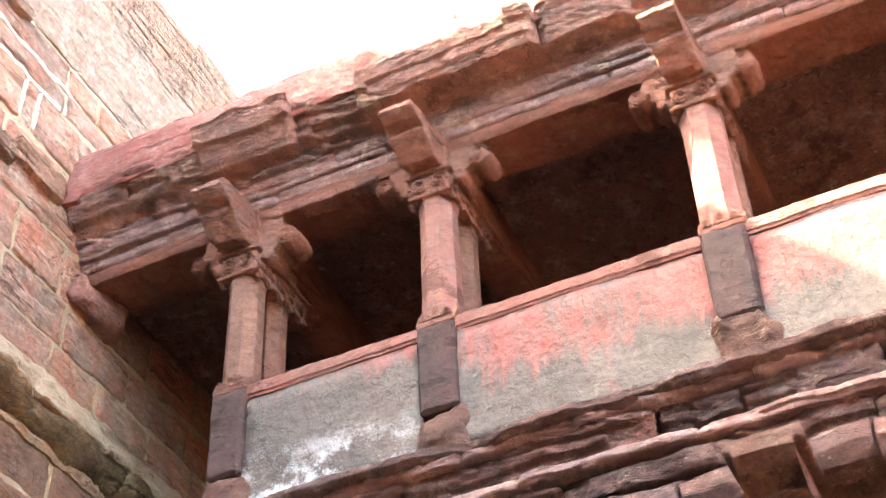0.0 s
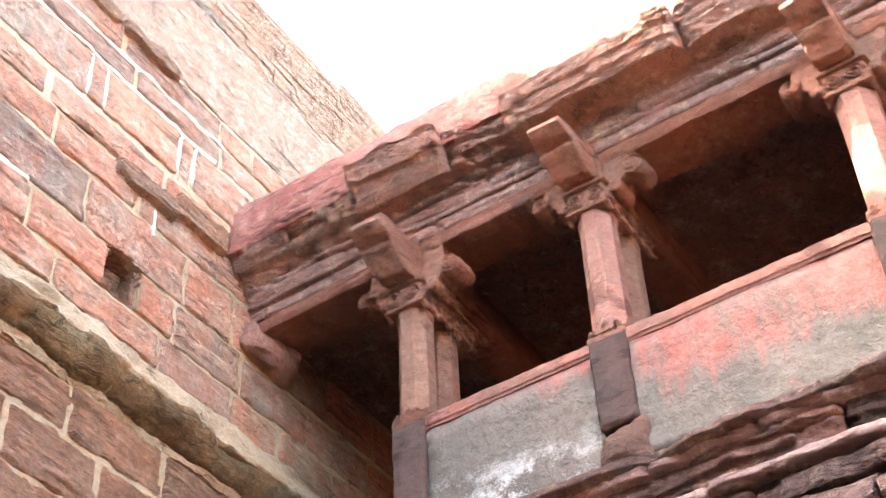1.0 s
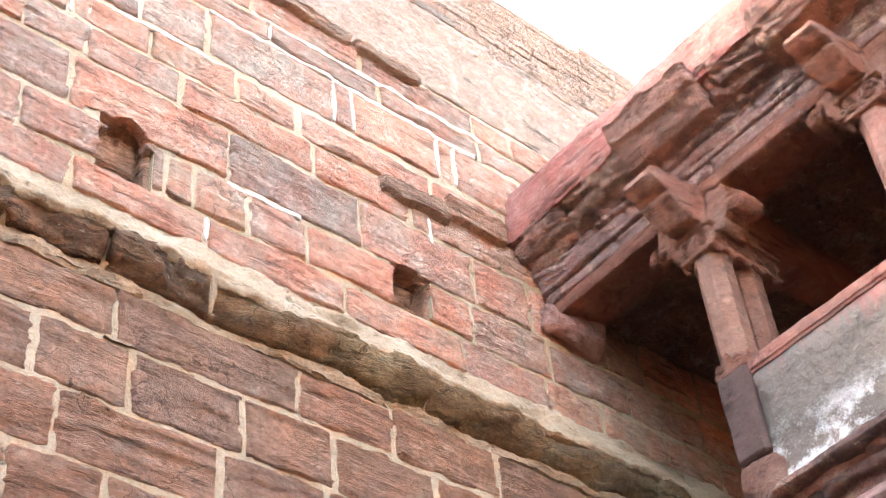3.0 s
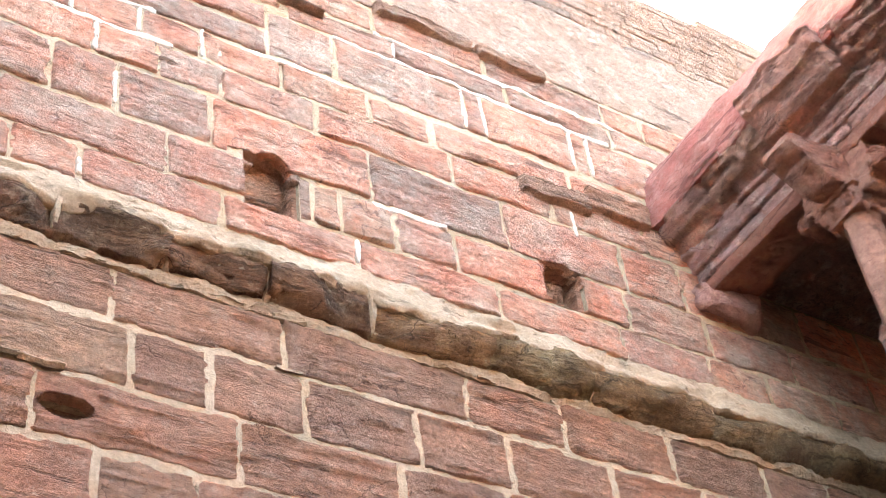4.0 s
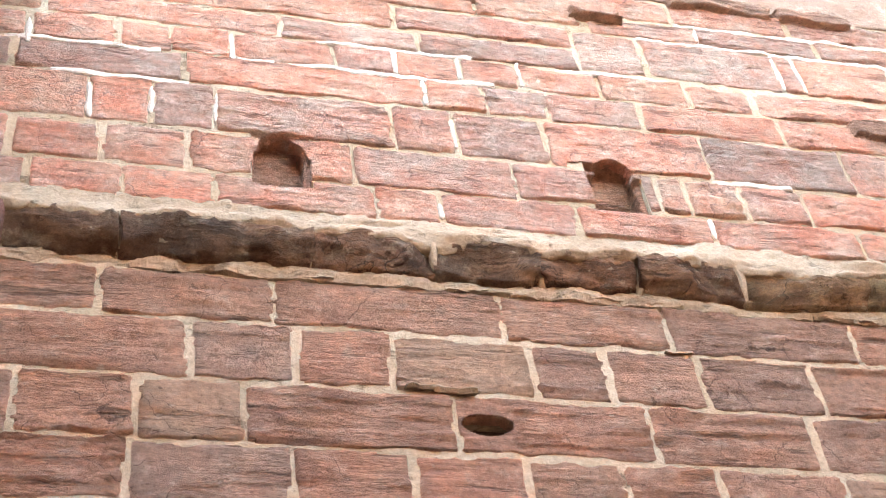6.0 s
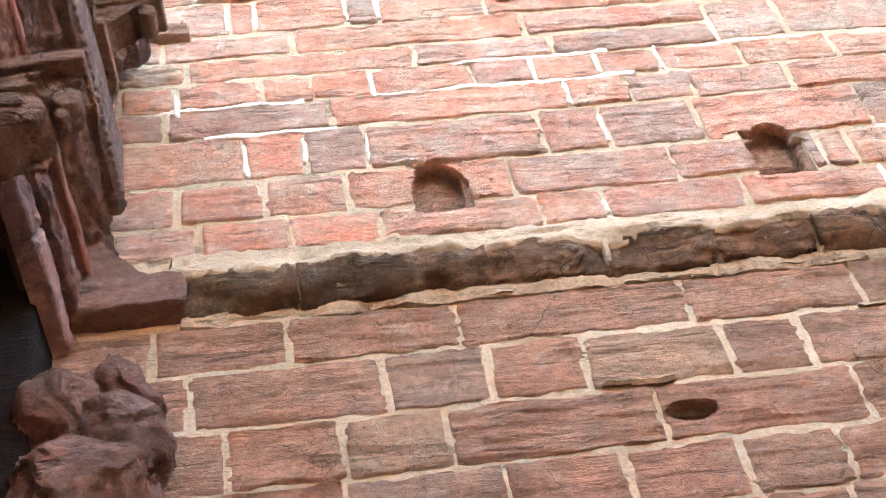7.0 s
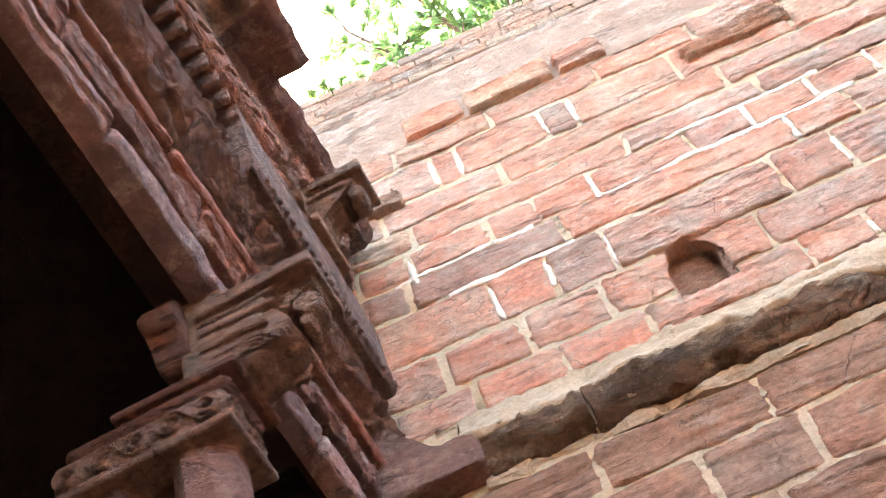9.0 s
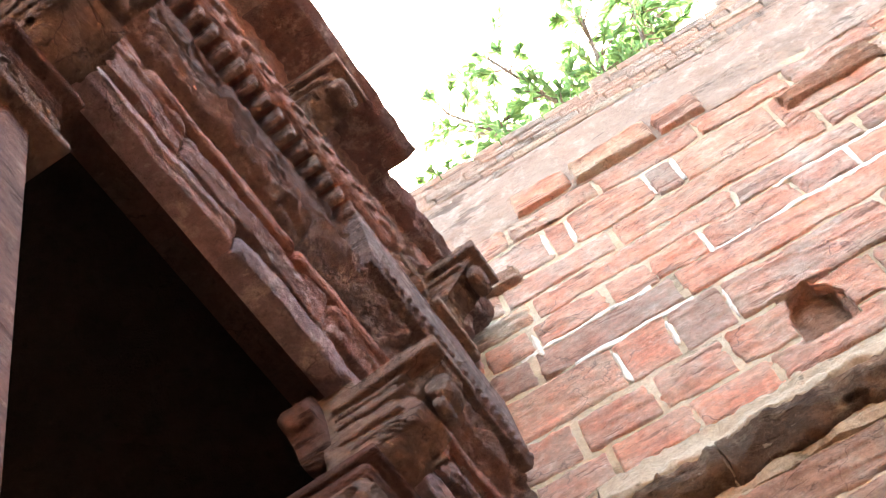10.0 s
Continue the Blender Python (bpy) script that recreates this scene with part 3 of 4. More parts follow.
# ---- north wall: string course ----
def ledge_stones():
    cuts = [-6.42, -5.92, -5.05, -4.45, -3.92, -3.42, -2.86, -2.18, -1.55, -0.75, 0.1, 0.9, 1.7, 2.5]
    for i, (a, b) in enumerate(zip(cuts, cuts[1:])):
        bm = bmesh.new()
        d = 0.02 * math.sin(i * 2.7)
        prof = [(-0.05, 6.39), (0.02, 6.39), (0.06, 6.405), (0.1 + d, 6.44), (0.128 + d, 6.49), (0.135 + d, 6.54), (0.118 + d, 6.59), (0.08 + d, 6.622), (0.04, 6.635), (-0.05, 6.635)]
        run(bm, frame_w, prof, a + 0.006, b - 0.006, 0.02, 0.036, 5.5, 0.15, 3)
        part("ledge_stone", bm, LEDGE if b < -2.5 else OCHRE, wall_north, smooth=True)
    for x in cuts[1:-1]:
        bm = bmesh.new()
        run(bm, frame_w, [(-0.05, 6.38), (0.02, 6.385), (0.06, 6.43), (0.085, 6.5), (0.09, 6.55), (0.09, 6.6), (0.05, 6.64), (-0.05, 6.65)], x - 0.014, x + 0.014, 0.009, 0.012, 9.0, 0.0, 2)
        part("lime_joint", bm, BUFF, wall_north, "buff lime wrapped over a ledge joint", smooth=True)
    bm = bmesh.new()
    run(bm, frame_w, [(-0.05, 6.55), (0.122, 6.548), (0.14, 6.575), (0.12, 6.625), (0.065, 6.70), (0.026, 6.79), (0.006, 6.84), (-0.05, 6.84)], -6.5, 2.5, 0.025, 0.032, 4.5, 0.1, 3)
    part("ledge_plaster", bm, BUFF, wall_north, "buff lime fillet flaking above the ledge", smooth=True)
    bm = bmesh.new()
    run(bm, frame_w, [(-0.05, 6.33), (0.022, 6.335), (0.035, 6.37), (0.03, 6.42), (-0.05, 6.42)], -6.46, 2.5, 0.025, 0.018, 6.0, 0.06, 3)
    part("ledge_bedding", bm, BUFF, wall_north, "buff lime bedding under the ledge")
    bm = bmesh.new()
    shape = [(-7.1, 6.38), (-6.8, 6.375), (-6.6, 6.38), (-6.45, 6.39), (-6.43, 6.42), (-6.425, 6.5), (-6.435, 6.57), (-6.47, 6.598), (-6.513, 6.6), (-6.57, 6.592), (-6.62, 6.605), (-6.68, 6.65), (-6.743, 6.731), (-6.79, 6.82), (-6.825, 6.92), (-6.88, 7.11), (-6.905, 7.3), (-7.1, 7.3)]
    prism(bm, shape, lambda p, q, o: frame_w(p, o, q), -0.02, 0.15, 5)
    wear(bm, 2, 0.3, 1)
    part("ledge_corbel", bm, DARK, wall_north, "brown curved corbel stone where the ledge meets the colonnade", rough=0.012, freq=11)

    # curled flakes of loose lime along the bed and the joints below
    rnd = random.Random(77)
    for x, z in ((-4.3, 6.35), (-3.98, 6.34), (-3.6, 6.36), (-3.3, 6.345), (-2.85, 6.35), (-2.4, 6.34), (-5.0, 6.35), (-1.7, 6.345), (-3.3, 6.04), (-2.3, 6.035), (-4.6, 5.69), (-4.45, 5.685), (-2.2, 6.34)):
        w, out = rnd.uniform(0.1, 0.24), rnd.uniform(0.022, 0.05)
        bm = bmesh.new()
        run(bm, frame_w, [(-0.01, z + 0.01), (out * 0.5, z - 0.006), (out, z + rnd.uniform(-0.012, 0.006)), (out, z + 0.008), (out * 0.5, z + 0.006), (-0.01, z + 0.02)], x - w / 2, x + w / 2, 0.018, 0.016, 9.0, 0.1)
        part("lime_flake", bm, BUFF, wall_north, "loose curled flake of lime")


ledge_stones()
tagged(slab("wall_east_front", frame_b, 0.62, 9.5, -0.5, -0.09, 5.2, 5.95, DARK, "stone core under the balcony parapet", "wall"))


# ---- balcony on the east side ----
balcony = thing("balcony", (0, -2.5, 5.2), "carved red sandstone balcony with washed plaster parapet", "balcony")
COLS = (0.87, 2.17, 3.80, 5.45)


def arm(bm, place, w, z0, z1, reach, steps=1, flare=True):
    """One scrolled bracket arm: place(a, b, d), a outwards, b up, d across."""
    h = z1 - z0
    if flare:
        lobe = [(0.0, 0.0), (0.28, 0.0), (0.36, 0.06), (0.4, 0.18), (0.46, 0.34), (0.58, 0.46), (0.66, 0.5), (0.64, 0.6), (0.74, 0.68), (0.88, 0.72), (1.0, 0.82), (1.0, 1.0), (0.0, 1.0)]
    else:
        lobe = [(0.0, 0.0), (0.3, 0.02), (0.44, 0.12), (0.52, 0.3), (0.62, 0.36), (0.74, 0.5), (0.78, 0.7), (0.7, 0.86), (0.6, 1.0), (0.0, 1.0)]
    prism(bm, [(a * reach, z0 + b * h) for a, b in lobe], place, -w, w, steps)


def spiral(bm, place, r, hand=1, turns=1.9, proud=0.016):
    """A raised volute on a face: place(a, b, d), a and b in the face, d out of it."""
    n = 26
    rows = []
    for k in range(n + 1):
        t = k / n
        u = 2 * math.pi * turns * t * hand
        q = r * (1 - 0.8 * t)
        rows.append([bm.verts.new(place((q + dq) * math.cos(u), (q + dq) * math.sin(u), d)) for dq, d in ((-0.13 * r, -0.006), (-0.06 * r, proud), (0.06 * r, proud), (0.13 * r, -0.006))])
    for p, q in zip(rows, rows[1:]):
        for i in range(3):
            bm.faces.new((p[i], p[i + 1], q[i + 1], q[i]))
    for p in (rows[0], rows[-1]):
        bm.faces.new(p)


def volutes(bm, F, s, half, o_front, o_back, z, r, along):
    """Volutes on the front face and both flanks of a capital."""
    for sd in (-1, 1):
        spiral(bm, lambda a, b, d: F(s + sd * half * 0.5 + a, o_front + d, z + b), r, sd)
        for i in range(along):
            o = o_front + (o_back - o_front) * (i + 0.5) / along
            spiral(bm, lambda a, b, d: F(s + sd * (half + d), o + a, z + b), r * 0.95, 1 if i % 2 else -1)


def leaf_band(bm, F, s, half, o_front, o_back, z, count):
    """Upright pointed leaves cut on the front and the flanks of a shaft's foot."""
    for i in range(count):
        c = s - half + (i + 0.5) * 2 * half / count
        w, h = half / count * 0.92, 0.055 + 0.05 * (i == count // 2)
        prism(bm, [(c - w, z), (c + w, z), (c + w * 0.7, z + h * 0.55), (c, z + h), (c - w * 0.7, z + h * 0.55)], lambda p, q, d: F(p, d, q), o_front - 0.02, o_front + 0.012)
        spiral(bm, lambda p, q, d: F(c + p, o_front + 0.01 + d, z + h * 0.35 + q), w * 0.6, 1, 1.3, 0.008)
    for sd in (-1, 1):
        for i in range(5):
            c = o_front - (o_front - o_back) * (i + 0.5) / 5
            w = (o_front - o_back) / 11
            prism(bm, [(c - w, z), (c + w, z), (c, z + 0.08)], lambda p, q, d: F(s + sd * (half + d), p, q), -0.02, 0.012)


def balcony_column(s, wide, lift, front):
    """Pier, twin shafts, carved base and capital, and a three-armed bracket; lift raises the capital."""
    F = frame_b
    h = 0.108 + wide
    top = 7.655 + lift
    bm = bmesh.new()
    cbox(bm, F, s - h, s + h, -0.3, 0.035, 6.18, 6.77, 0.02)
    bmesh.ops.subdivide_edges(bm, edges=bm.edges, cuts=4, use_grid_fill=True)
    column = part("column", bm, PIER, balcony, "octagonal twin-shafted sandstone column on a grey pier", rough=0.008, freq=8)
    bm = bmesh.new()
    cbox(bm, F, s - h - 0.02, s + h + 0.05, -0.3, 0.05, 5.8, 6.19, 0.05)
    bmesh.ops.subdivide_edges(bm, edges=bm.edges, cuts=6, use_grid_fill=True)
    part("corbel", bm, DARK, column, "broken rough corbel stone", rough=0.05, freq=7)
    for o, mat in ((-0.1, front), (-0.37, BROWNSHAFT)):
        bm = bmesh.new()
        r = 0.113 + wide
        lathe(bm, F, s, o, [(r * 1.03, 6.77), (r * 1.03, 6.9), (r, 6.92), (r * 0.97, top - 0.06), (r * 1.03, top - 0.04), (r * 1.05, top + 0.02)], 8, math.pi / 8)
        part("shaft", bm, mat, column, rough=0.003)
    bm = bmesh.new()
    cbox(bm, F, s - h - 0.008, s + h + 0.008, -0.5, 0.022, 6.765, 6.815, 0.008)
    leaf_band(bm, F, s, h - 0.004, 0.014, -0.46, 6.81, 3)
    part("base", bm, CARVED, column, "carved leaf band at the shaft foot", rough=0.004, freq=20)
    bm = bmesh.new()
    cbox(bm, F, s - 0.14, s + 0.14, -0.6, 0.04, top, top + 0.03, 0.008)
    cbox(bm, F, s - 0.128, s + 0.128, -0.58, 0.028, top + 0.025, top + 0.18, 0.012)
    cbox(bm, F, s - 0.15, s + 0.15, -0.62, 0.05, top + 0.17, top + 0.21, 0.012)
    wear(bm, 1, 0.3, 1)
    volutes(bm, F, s, 0.128, 0.028, -0.58, top + 0.1, 0.058, 5)
    for sd in (-1, 1):
        for i in range(5):
            c = -0.02 - i * 0.125
            prism(bm, [(c - 0.055, top + 0.02), (c + 0.055, top + 0.02), (c, top - 0.03)], lambda p, q, d: F(s + sd * (0.128 + d), p, q), -0.012, 0.012)
    part("capital", bm, CARVED, column, "carved capital with twin volutes", rough=0.003, freq=18)
    z = top + 0.205
    bm = bmesh.new()
    cbox(bm, F, s - 0.115, s + 0.115, -0.5, 0.03, z, 8.2, 0.015)
    h1 = 8.19 + lift * 0.5 - z
    prism(bm, [(0.0, z), (0.14, z), (0.2, z + 0.2 * h1), (0.27, z + 0.38 * h1), (0.26, z + 0.5 * h1), (0.33, z + 0.58 * h1), (0.4, z + 0.74 * h1), (0.39, z + 0.9 * h1), (0.33, z + h1), (0.0, z + h1)], lambda a, b, d: F(s - 0.01 + d - 0.08 * a, a, b), -0.112, 0.112, 4)
    wear(bm, 1, 0.3, 1)
    part("bracket", bm, CARVED, column, "weathered scrolled bracket with a drooping tip", rough=0.013, freq=9)
    for sd in (-1, 1):
        bm = bmesh.new()
        prism(bm, [(0.0, z - 0.04), (0.18, z - 0.05), (0.27, z - 0.01), (0.3, z + 0.1), (0.24, z + 0.16), (0.27, z + 0.24), (0.2, z + 0.32), (0.0, z + 0.34)], lambda a, b, d: F(s + sd * a, -0.12 + d, b), -0.1, 0.1, 3)
        drum(bm, F(s + sd * 0.31, -0.12, z + 0.045), (1, 0, 0), 0.07, 0.108)
        drum(bm, F(s + sd * 0.225, -0.12, z + 0.27), (1, 0, 0), 0.055, 0.112)
        drum(bm, F(s + sd * 0.17, -0.12, z - 0.045), (1, 0, 0), 0.05, 0.1)
        wear(bm, 1, 0.25, 1)
        for d in (-0.11, 0.11):
            spiral(bm, lambda a, b, q: F(s + sd * 0.31 + a, -0.12 + d + (q if d > 0 else -q), z + 0.045 + b), 0.06, sd)
        part("bracket_arm", bm, CARVED, column, "scrolled side arm of the bracket", rough=0.006, freq=11)
    return column


def parapet(s0, s1):
    bm = bmesh.new()
    run(bm, frame_b, [(-0.3, 5.93), (0.01, 5.93), (-0.006, 6.1), (-0.012, 6.4), (-0.012, 6.7), (-0.3, 6.7)], s0, s1, 0.08, 0.012, 3.0, 0.0, 3)
    panel = part("parapet_panel", bm, PLASTER, balcony, "grey cement panel with a red wash run down it", smooth=True)
    bm = bmesh.new()
    run(bm, frame_b, [(-0.32, 6.7), (-0.004, 6.7), (0.0, 6.715), (0.008, 6.722), (0.01, 6.785), (0.0, 6.795), (-0.32, 6.795)], s0, s1, 0.04, 0.006, 6.0, 0.03, 2)
    part("coping", bm, SHAFT, panel, "red-washed stone coping")


for s, wide, lift, front in zip(COLS, (0.0, 0.004, 0.012, 0.0), (0.0, 0.09, 0.06, 0.05), (BROWNSHAFT, SHAFT, SHAFT, SHAFT)):
    balcony_column(s, wide, lift, front)
for a, b in zip(COLS, COLS[1:]):
    parapet(a + 0.105, b - 0.105)

# worn string courses and rough masonry under the parapet
stones("string_stone", frame_b, [(-0.2, 5.85), (0.1, 5.83), (0.135, 5.855), (0.125, 5.895), (0.06, 5.925), (-0.2, 5.95)], 0.72, 6.4, PURPLE, balcony, "dark worn rounded string stone", 60, 0.02, 0.12, 0.03, (0.35, 0.95), 3)
crags("lime_bed", frame_b, (0.72, 1.5, 2.3, 2.9, 3.8, 4.7, 5.6, 6.4), (0.07, 5.795), (0.09, 5.845), -0.2, FADED, balcony, "crumbling pale lime bed", 21, 0.035, 0.012)
crags("rough_block", frame_b, (0.72, 1.2, 1.95, 2.5, 3.3, 3.72, 4.4, 5.1, 5.7, 6.4), (0.05, 5.6), (0.05, 5.795), -0.2, PURPLE, balcony, "rough split sandstone block", 22, 0.05, 0.015)
crags("string_stone", frame_b, (0.72, 1.7, 2.6, 3.5, 4.6, 5.6, 6.4), (0.12, 5.52), (0.09, 5.6), -0.2, FADED, balcony, "faded flat string stone", 23, 0.02, 0.008)
crags("rough_block", frame_b, (0.72, 1.4, 2.2, 2.8, 3.65, 4.3, 5.2, 6.4), (0.06, 5.37), (0.06, 5.52), -0.2, PURPLE, balcony, "rough dark sandstone block", 24, 0.045, 0.015)
stones("string_stone", frame_b, [(-0.2, 5.15), (0.12, 5.13), (0.15, 5.2), (0.12, 5.3), (0.06, 5.36), (-0.2, 5.37)], 0.72, 6.4, PURPLE, balcony, "worn lower string stone", 64, 0.025, 0.1, 0.04, (0.35, 0.95), 3)

bm = bmesh.new()
arm(bm, lambda a, b, d: frame_b(3.85 + d, a, b), 0.13, 4.75, 5.14, 0.5, 3)
cbox(bm, frame_b, 3.68, 4.02, -0.1, 0.5, 5.1, 5.17, 0.012)
part("lower_bracket", bm, DARK, balcony, "dark scrolled bracket of the storey below", rough=0.014, freq=9)

# beam, cornice, eave
bm = bmesh.new()
run(bm, frame_b, [(-0.36, 8.1), (-0.02, 8.1), (0.0, 8.13), (0.0, 8.2), (-0.36, 8.2)], -0.38, 6.4, 0.045, 0.008, 3.4, 0.03, 3)
part("lintel", bm, LINTEL, balcony, "red-brown stone lintel")
crags("lintel_course", frame_b, (-0.38, 0.3, 1.12, 2.2, 3.35, 4.4, 5.4, 6.4), (0.02, 8.185), (0.035, 8.262), -0.36, FADED, balcony, "faded pink lintel course", 3, 0.014, 0.008)
crags("lintel_fillet", frame_b, (-0.38, 0.62, 1.9, 3.1, 4.2, 5.3, 6.4), (0.075, 8.258), (0.07, 8.3), -0.36, FADED, balcony, "pale chipped fillet", 4, 0.02, 0.01)
crags("fascia", frame_b, (-0.38, 0.45, 1.55, 2.6, 3.75, 4.9, 6.4), (0.06, 8.296), (0.09, 8.37), -0.36, FADED, balcony, "faded pink fascia stone", 5, 0.022, 0.012)
crags("pale_ledge", frame_b, (-0.38, 0.2, 0.95, 2.05, 2.9, 4.0, 5.2, 6.4), (0.125, 8.366), (0.12, 8.4), -0.36, FADED, balcony, "pale broken ledge stone", 6, 0.035, 0.012)
crags("cornice_bed", frame_b, (-0.38, 0.25, 0.8, 1.3, 2.0, 2.75, 3.5, 4.5, 5.4, 6.4), (0.125, 8.396), (0.22, 8.5), -0.36, CRAG, balcony, "layered eroded cornice bed", 7, 0.05, 0.02)
for k, (a, b, lower, upper, relief, mat, label) in enumerate((
    (-0.38, 0.1, (0.2, 8.48), (0.3, 8.62), 0.045, CRAG, "broken cornice stone"),
    (0.1, 0.66, (0.2, 8.46), (0.33, 8.64), 0.055, CRAG, "broken cornice stone"),
    (0.67, 1.36, (0.28, 8.42), (0.43, 8.71), 0.04, CRAG, "layered overhanging cornice slab"),
    (1.37, 1.83, (0.22, 8.44), (0.34, 8.68), 0.055, CRAG, "deeply eroded cornice stone"),
    (1.84, 3.02, (0.34, 8.4), (0.43, 8.66), 0.035, CRAG, "thick cornice slab"),
    (3.03, 4.1, (0.27, 8.42), (0.36, 8.66), 0.06, CRAG, "eroded cornice stone"),
    (4.1, 5.2, (0.28, 8.42), (0.36, 8.68), 0.05, CRAG, "eroded cornice stone"),
    (5.2, 6.4, (0.26, 8.42), (0.35, 8.68), 0.05, CRAG, "eroded cornice stone"),
)):
    bm = bmesh.new()
    crag(bm, frame_b, a, b, lower, upper, -0.36, 300 + k, relief)
    part("cornice", bm, mat, balcony, label)
bm = bmesh.new()
run(bm, frame_b, [(-0.36, 8.6), (0.3, 8.6), (0.32, 8.66), (0.29, 8.8), (0.26, 9.0), (0.2, 9.12), (-0.36, 9.16)], -0.38, 6.4, 0.035, 0.018, 3.4, 0.06, 4)
part("roof_kerb", bm, ROOFRED, balcony, "red plastered roof kerb")

bm = bmesh.new()
cbox(bm, frame_w, -0.54, -0.07, -0.02, 0.12, 7.41, 7.63, 0.05)
bmesh.ops.subdivide_edges(bm, edges=bm.edges, cuts=5, use_grid_fill=True)
part("wall_corbel", bm, CRAG, wall_north, "rounded corbel stone under the beam end", rough=0.04, freq=8)
# loose tooth blocks along the lintel edge
for s in (1.33, 1.46, 1.6, 1.75):
    bm = bmesh.new()
    cbox(bm, frame_b, s - 0.062, s + 0.062, -0.1, 0.02, 8.06 if s != 1.46 else 8.045, 8.12, 0.008)
    part("tooth", bm, WORN, balcony, rough=0.006)

# soffit medallion and cross beams of the room
bm = bmesh.new()
for r, z in ((0.13, 8.12), (0.1, 8.105), (0.05, 8.095)):
    lathe(bm, frame_b, 2.95, -0.18, [(r, 8.135), (r, z)], 20)
for i in range(8):
    drum(bm, frame_b(2.95 + 0.075 * math.cos(i * math.pi / 4), -0.18 + 0.075 * math.sin(i * math.pi / 4), 8.1), (0, 0, 1), 0.026, 0.014, 8)
part("medallion", bm, CARVED, balcony, "carved round flower on the lintel soffit")
for s in COLS:
    bm = bmesh.new()
    cbox(bm, frame_b, s - 0.12, s + 0.12, -2.15, -0.4, 7.98, 8.31, 0.02)
    part("cross_beam", bm, LINTEL, balcony, "stone cross beam under the ceiling", rough=0.006)
adopt(balcony)


# ---- colonnade on the west side ----
colonnade = thing("colonnade", (-7.2, -2.5, 4.2), "dark carved sandstone colonnade with a corbelled upper storey", "colonnade")


def west_column(s):
    F = frame_c
    bm = bmesh.new()
    lathe(bm, F, s, -0.13, [(0.155, 0.0), (0.155, 0.5), (0.135, 0.55), (0.135, 4.0), (0.128, 5.45)], 8, math.pi / 8)
    column = part("column", bm, DARK, colonnade, "twin-shafted sandstone column with a carved capital", rough=0.008, freq=9)
    # Rear shaft is coloured darker than the front one, as if shaded.
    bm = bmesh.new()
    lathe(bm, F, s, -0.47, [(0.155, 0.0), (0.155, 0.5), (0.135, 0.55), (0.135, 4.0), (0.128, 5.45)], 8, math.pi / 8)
    part("shaft", bm, SHADEBROWN, column, rough=0.004)
    bm = bmesh.new()
    cbox(bm, F, s - 0.17, s + 0.17, -0.68, 0.04, 5.43, 5.47, 0.008)
    cbox(bm, F, s - 0.145, s + 0.145, -0.65, 0.015, 5.46, 5.66, 0.02)
    volutes(bm, F, s, 0.145, 0.015, -0.65, 5.56, 0.066, 5)
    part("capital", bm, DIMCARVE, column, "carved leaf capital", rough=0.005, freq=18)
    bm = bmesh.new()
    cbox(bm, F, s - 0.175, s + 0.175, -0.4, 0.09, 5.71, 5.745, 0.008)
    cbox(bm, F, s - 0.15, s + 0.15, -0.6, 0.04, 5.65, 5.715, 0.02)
    part("abacus", bm, SHADEBROWN, column, rough=0.006)
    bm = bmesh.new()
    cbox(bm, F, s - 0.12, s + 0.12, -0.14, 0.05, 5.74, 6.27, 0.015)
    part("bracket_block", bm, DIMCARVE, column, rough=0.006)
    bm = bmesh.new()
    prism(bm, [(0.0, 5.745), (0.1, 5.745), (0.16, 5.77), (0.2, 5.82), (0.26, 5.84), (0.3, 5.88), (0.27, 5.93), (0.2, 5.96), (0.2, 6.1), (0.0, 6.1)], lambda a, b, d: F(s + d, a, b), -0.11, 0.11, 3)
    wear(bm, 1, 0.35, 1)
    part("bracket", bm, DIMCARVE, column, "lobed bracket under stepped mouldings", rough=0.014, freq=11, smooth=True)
    for half, reach, z0, z1 in ((0.125, 0.17, 5.845, 5.875), (0.135, 0.22, 5.9, 5.925), (0.128, 0.2, 5.93, 5.975), (0.142, 0.26, 5.98, 6.0), (0.132, 0.22, 6.005, 6.045), (0.138, 0.27, 6.05, 6.07), (0.15, 0.43, 6.1, 6.17)):
        bm = bmesh.new()
        cbox(bm, F, s - half, s + half, -0.05, reach, z0, z1, 0.006)
        bmesh.ops.subdivide_edges(bm, edges=bm.edges, cuts=3, use_grid_fill=True)
        part("bracket_step", bm, DIMCARVE, column, rough=0.009, freq=14)
    bm = bmesh.new()
    prism(bm, [(0.2, 6.11), (0.42, 6.11), (0.4, 6.07), (0.33, 6.05), (0.28, 6.0), (0.2, 5.97)], lambda a, b, d: F(s + d, a, b), -0.07, 0.07, 2)
    drum(bm, F(s, 0.35, 5.985), (0, 1, 0), 0.06, 0.075, 14)
    drum(bm, F(s, 0.33, 5.905), (0, 1, 0), 0.03, 0.06, 10)
    part("scroll", bm, DIMCARVE, column, "round scroll hanging from the bracket tip", rough=0.005, freq=14)
    for sd in (-1, 1):
        bm = bmesh.new()
        prism(bm, [(0.01, 5.79), (0.25, 5.79), (0.22, 5.86), (0.13, 5.9), (0.05, 5.88)], lambda a, b, d: F(s + sd * (0.108 + d), a, b), -0.01, 0.008)
        for r in (0.1, 0.07, 0.04):
            spiral(bm, lambda a, b, d: F(s + sd * (0.114 + d), 0.13 + a, 5.79 + b), r, 1, 0.5, 0.012)
        part("shell_ornament", bm, DIMCARVE, column)
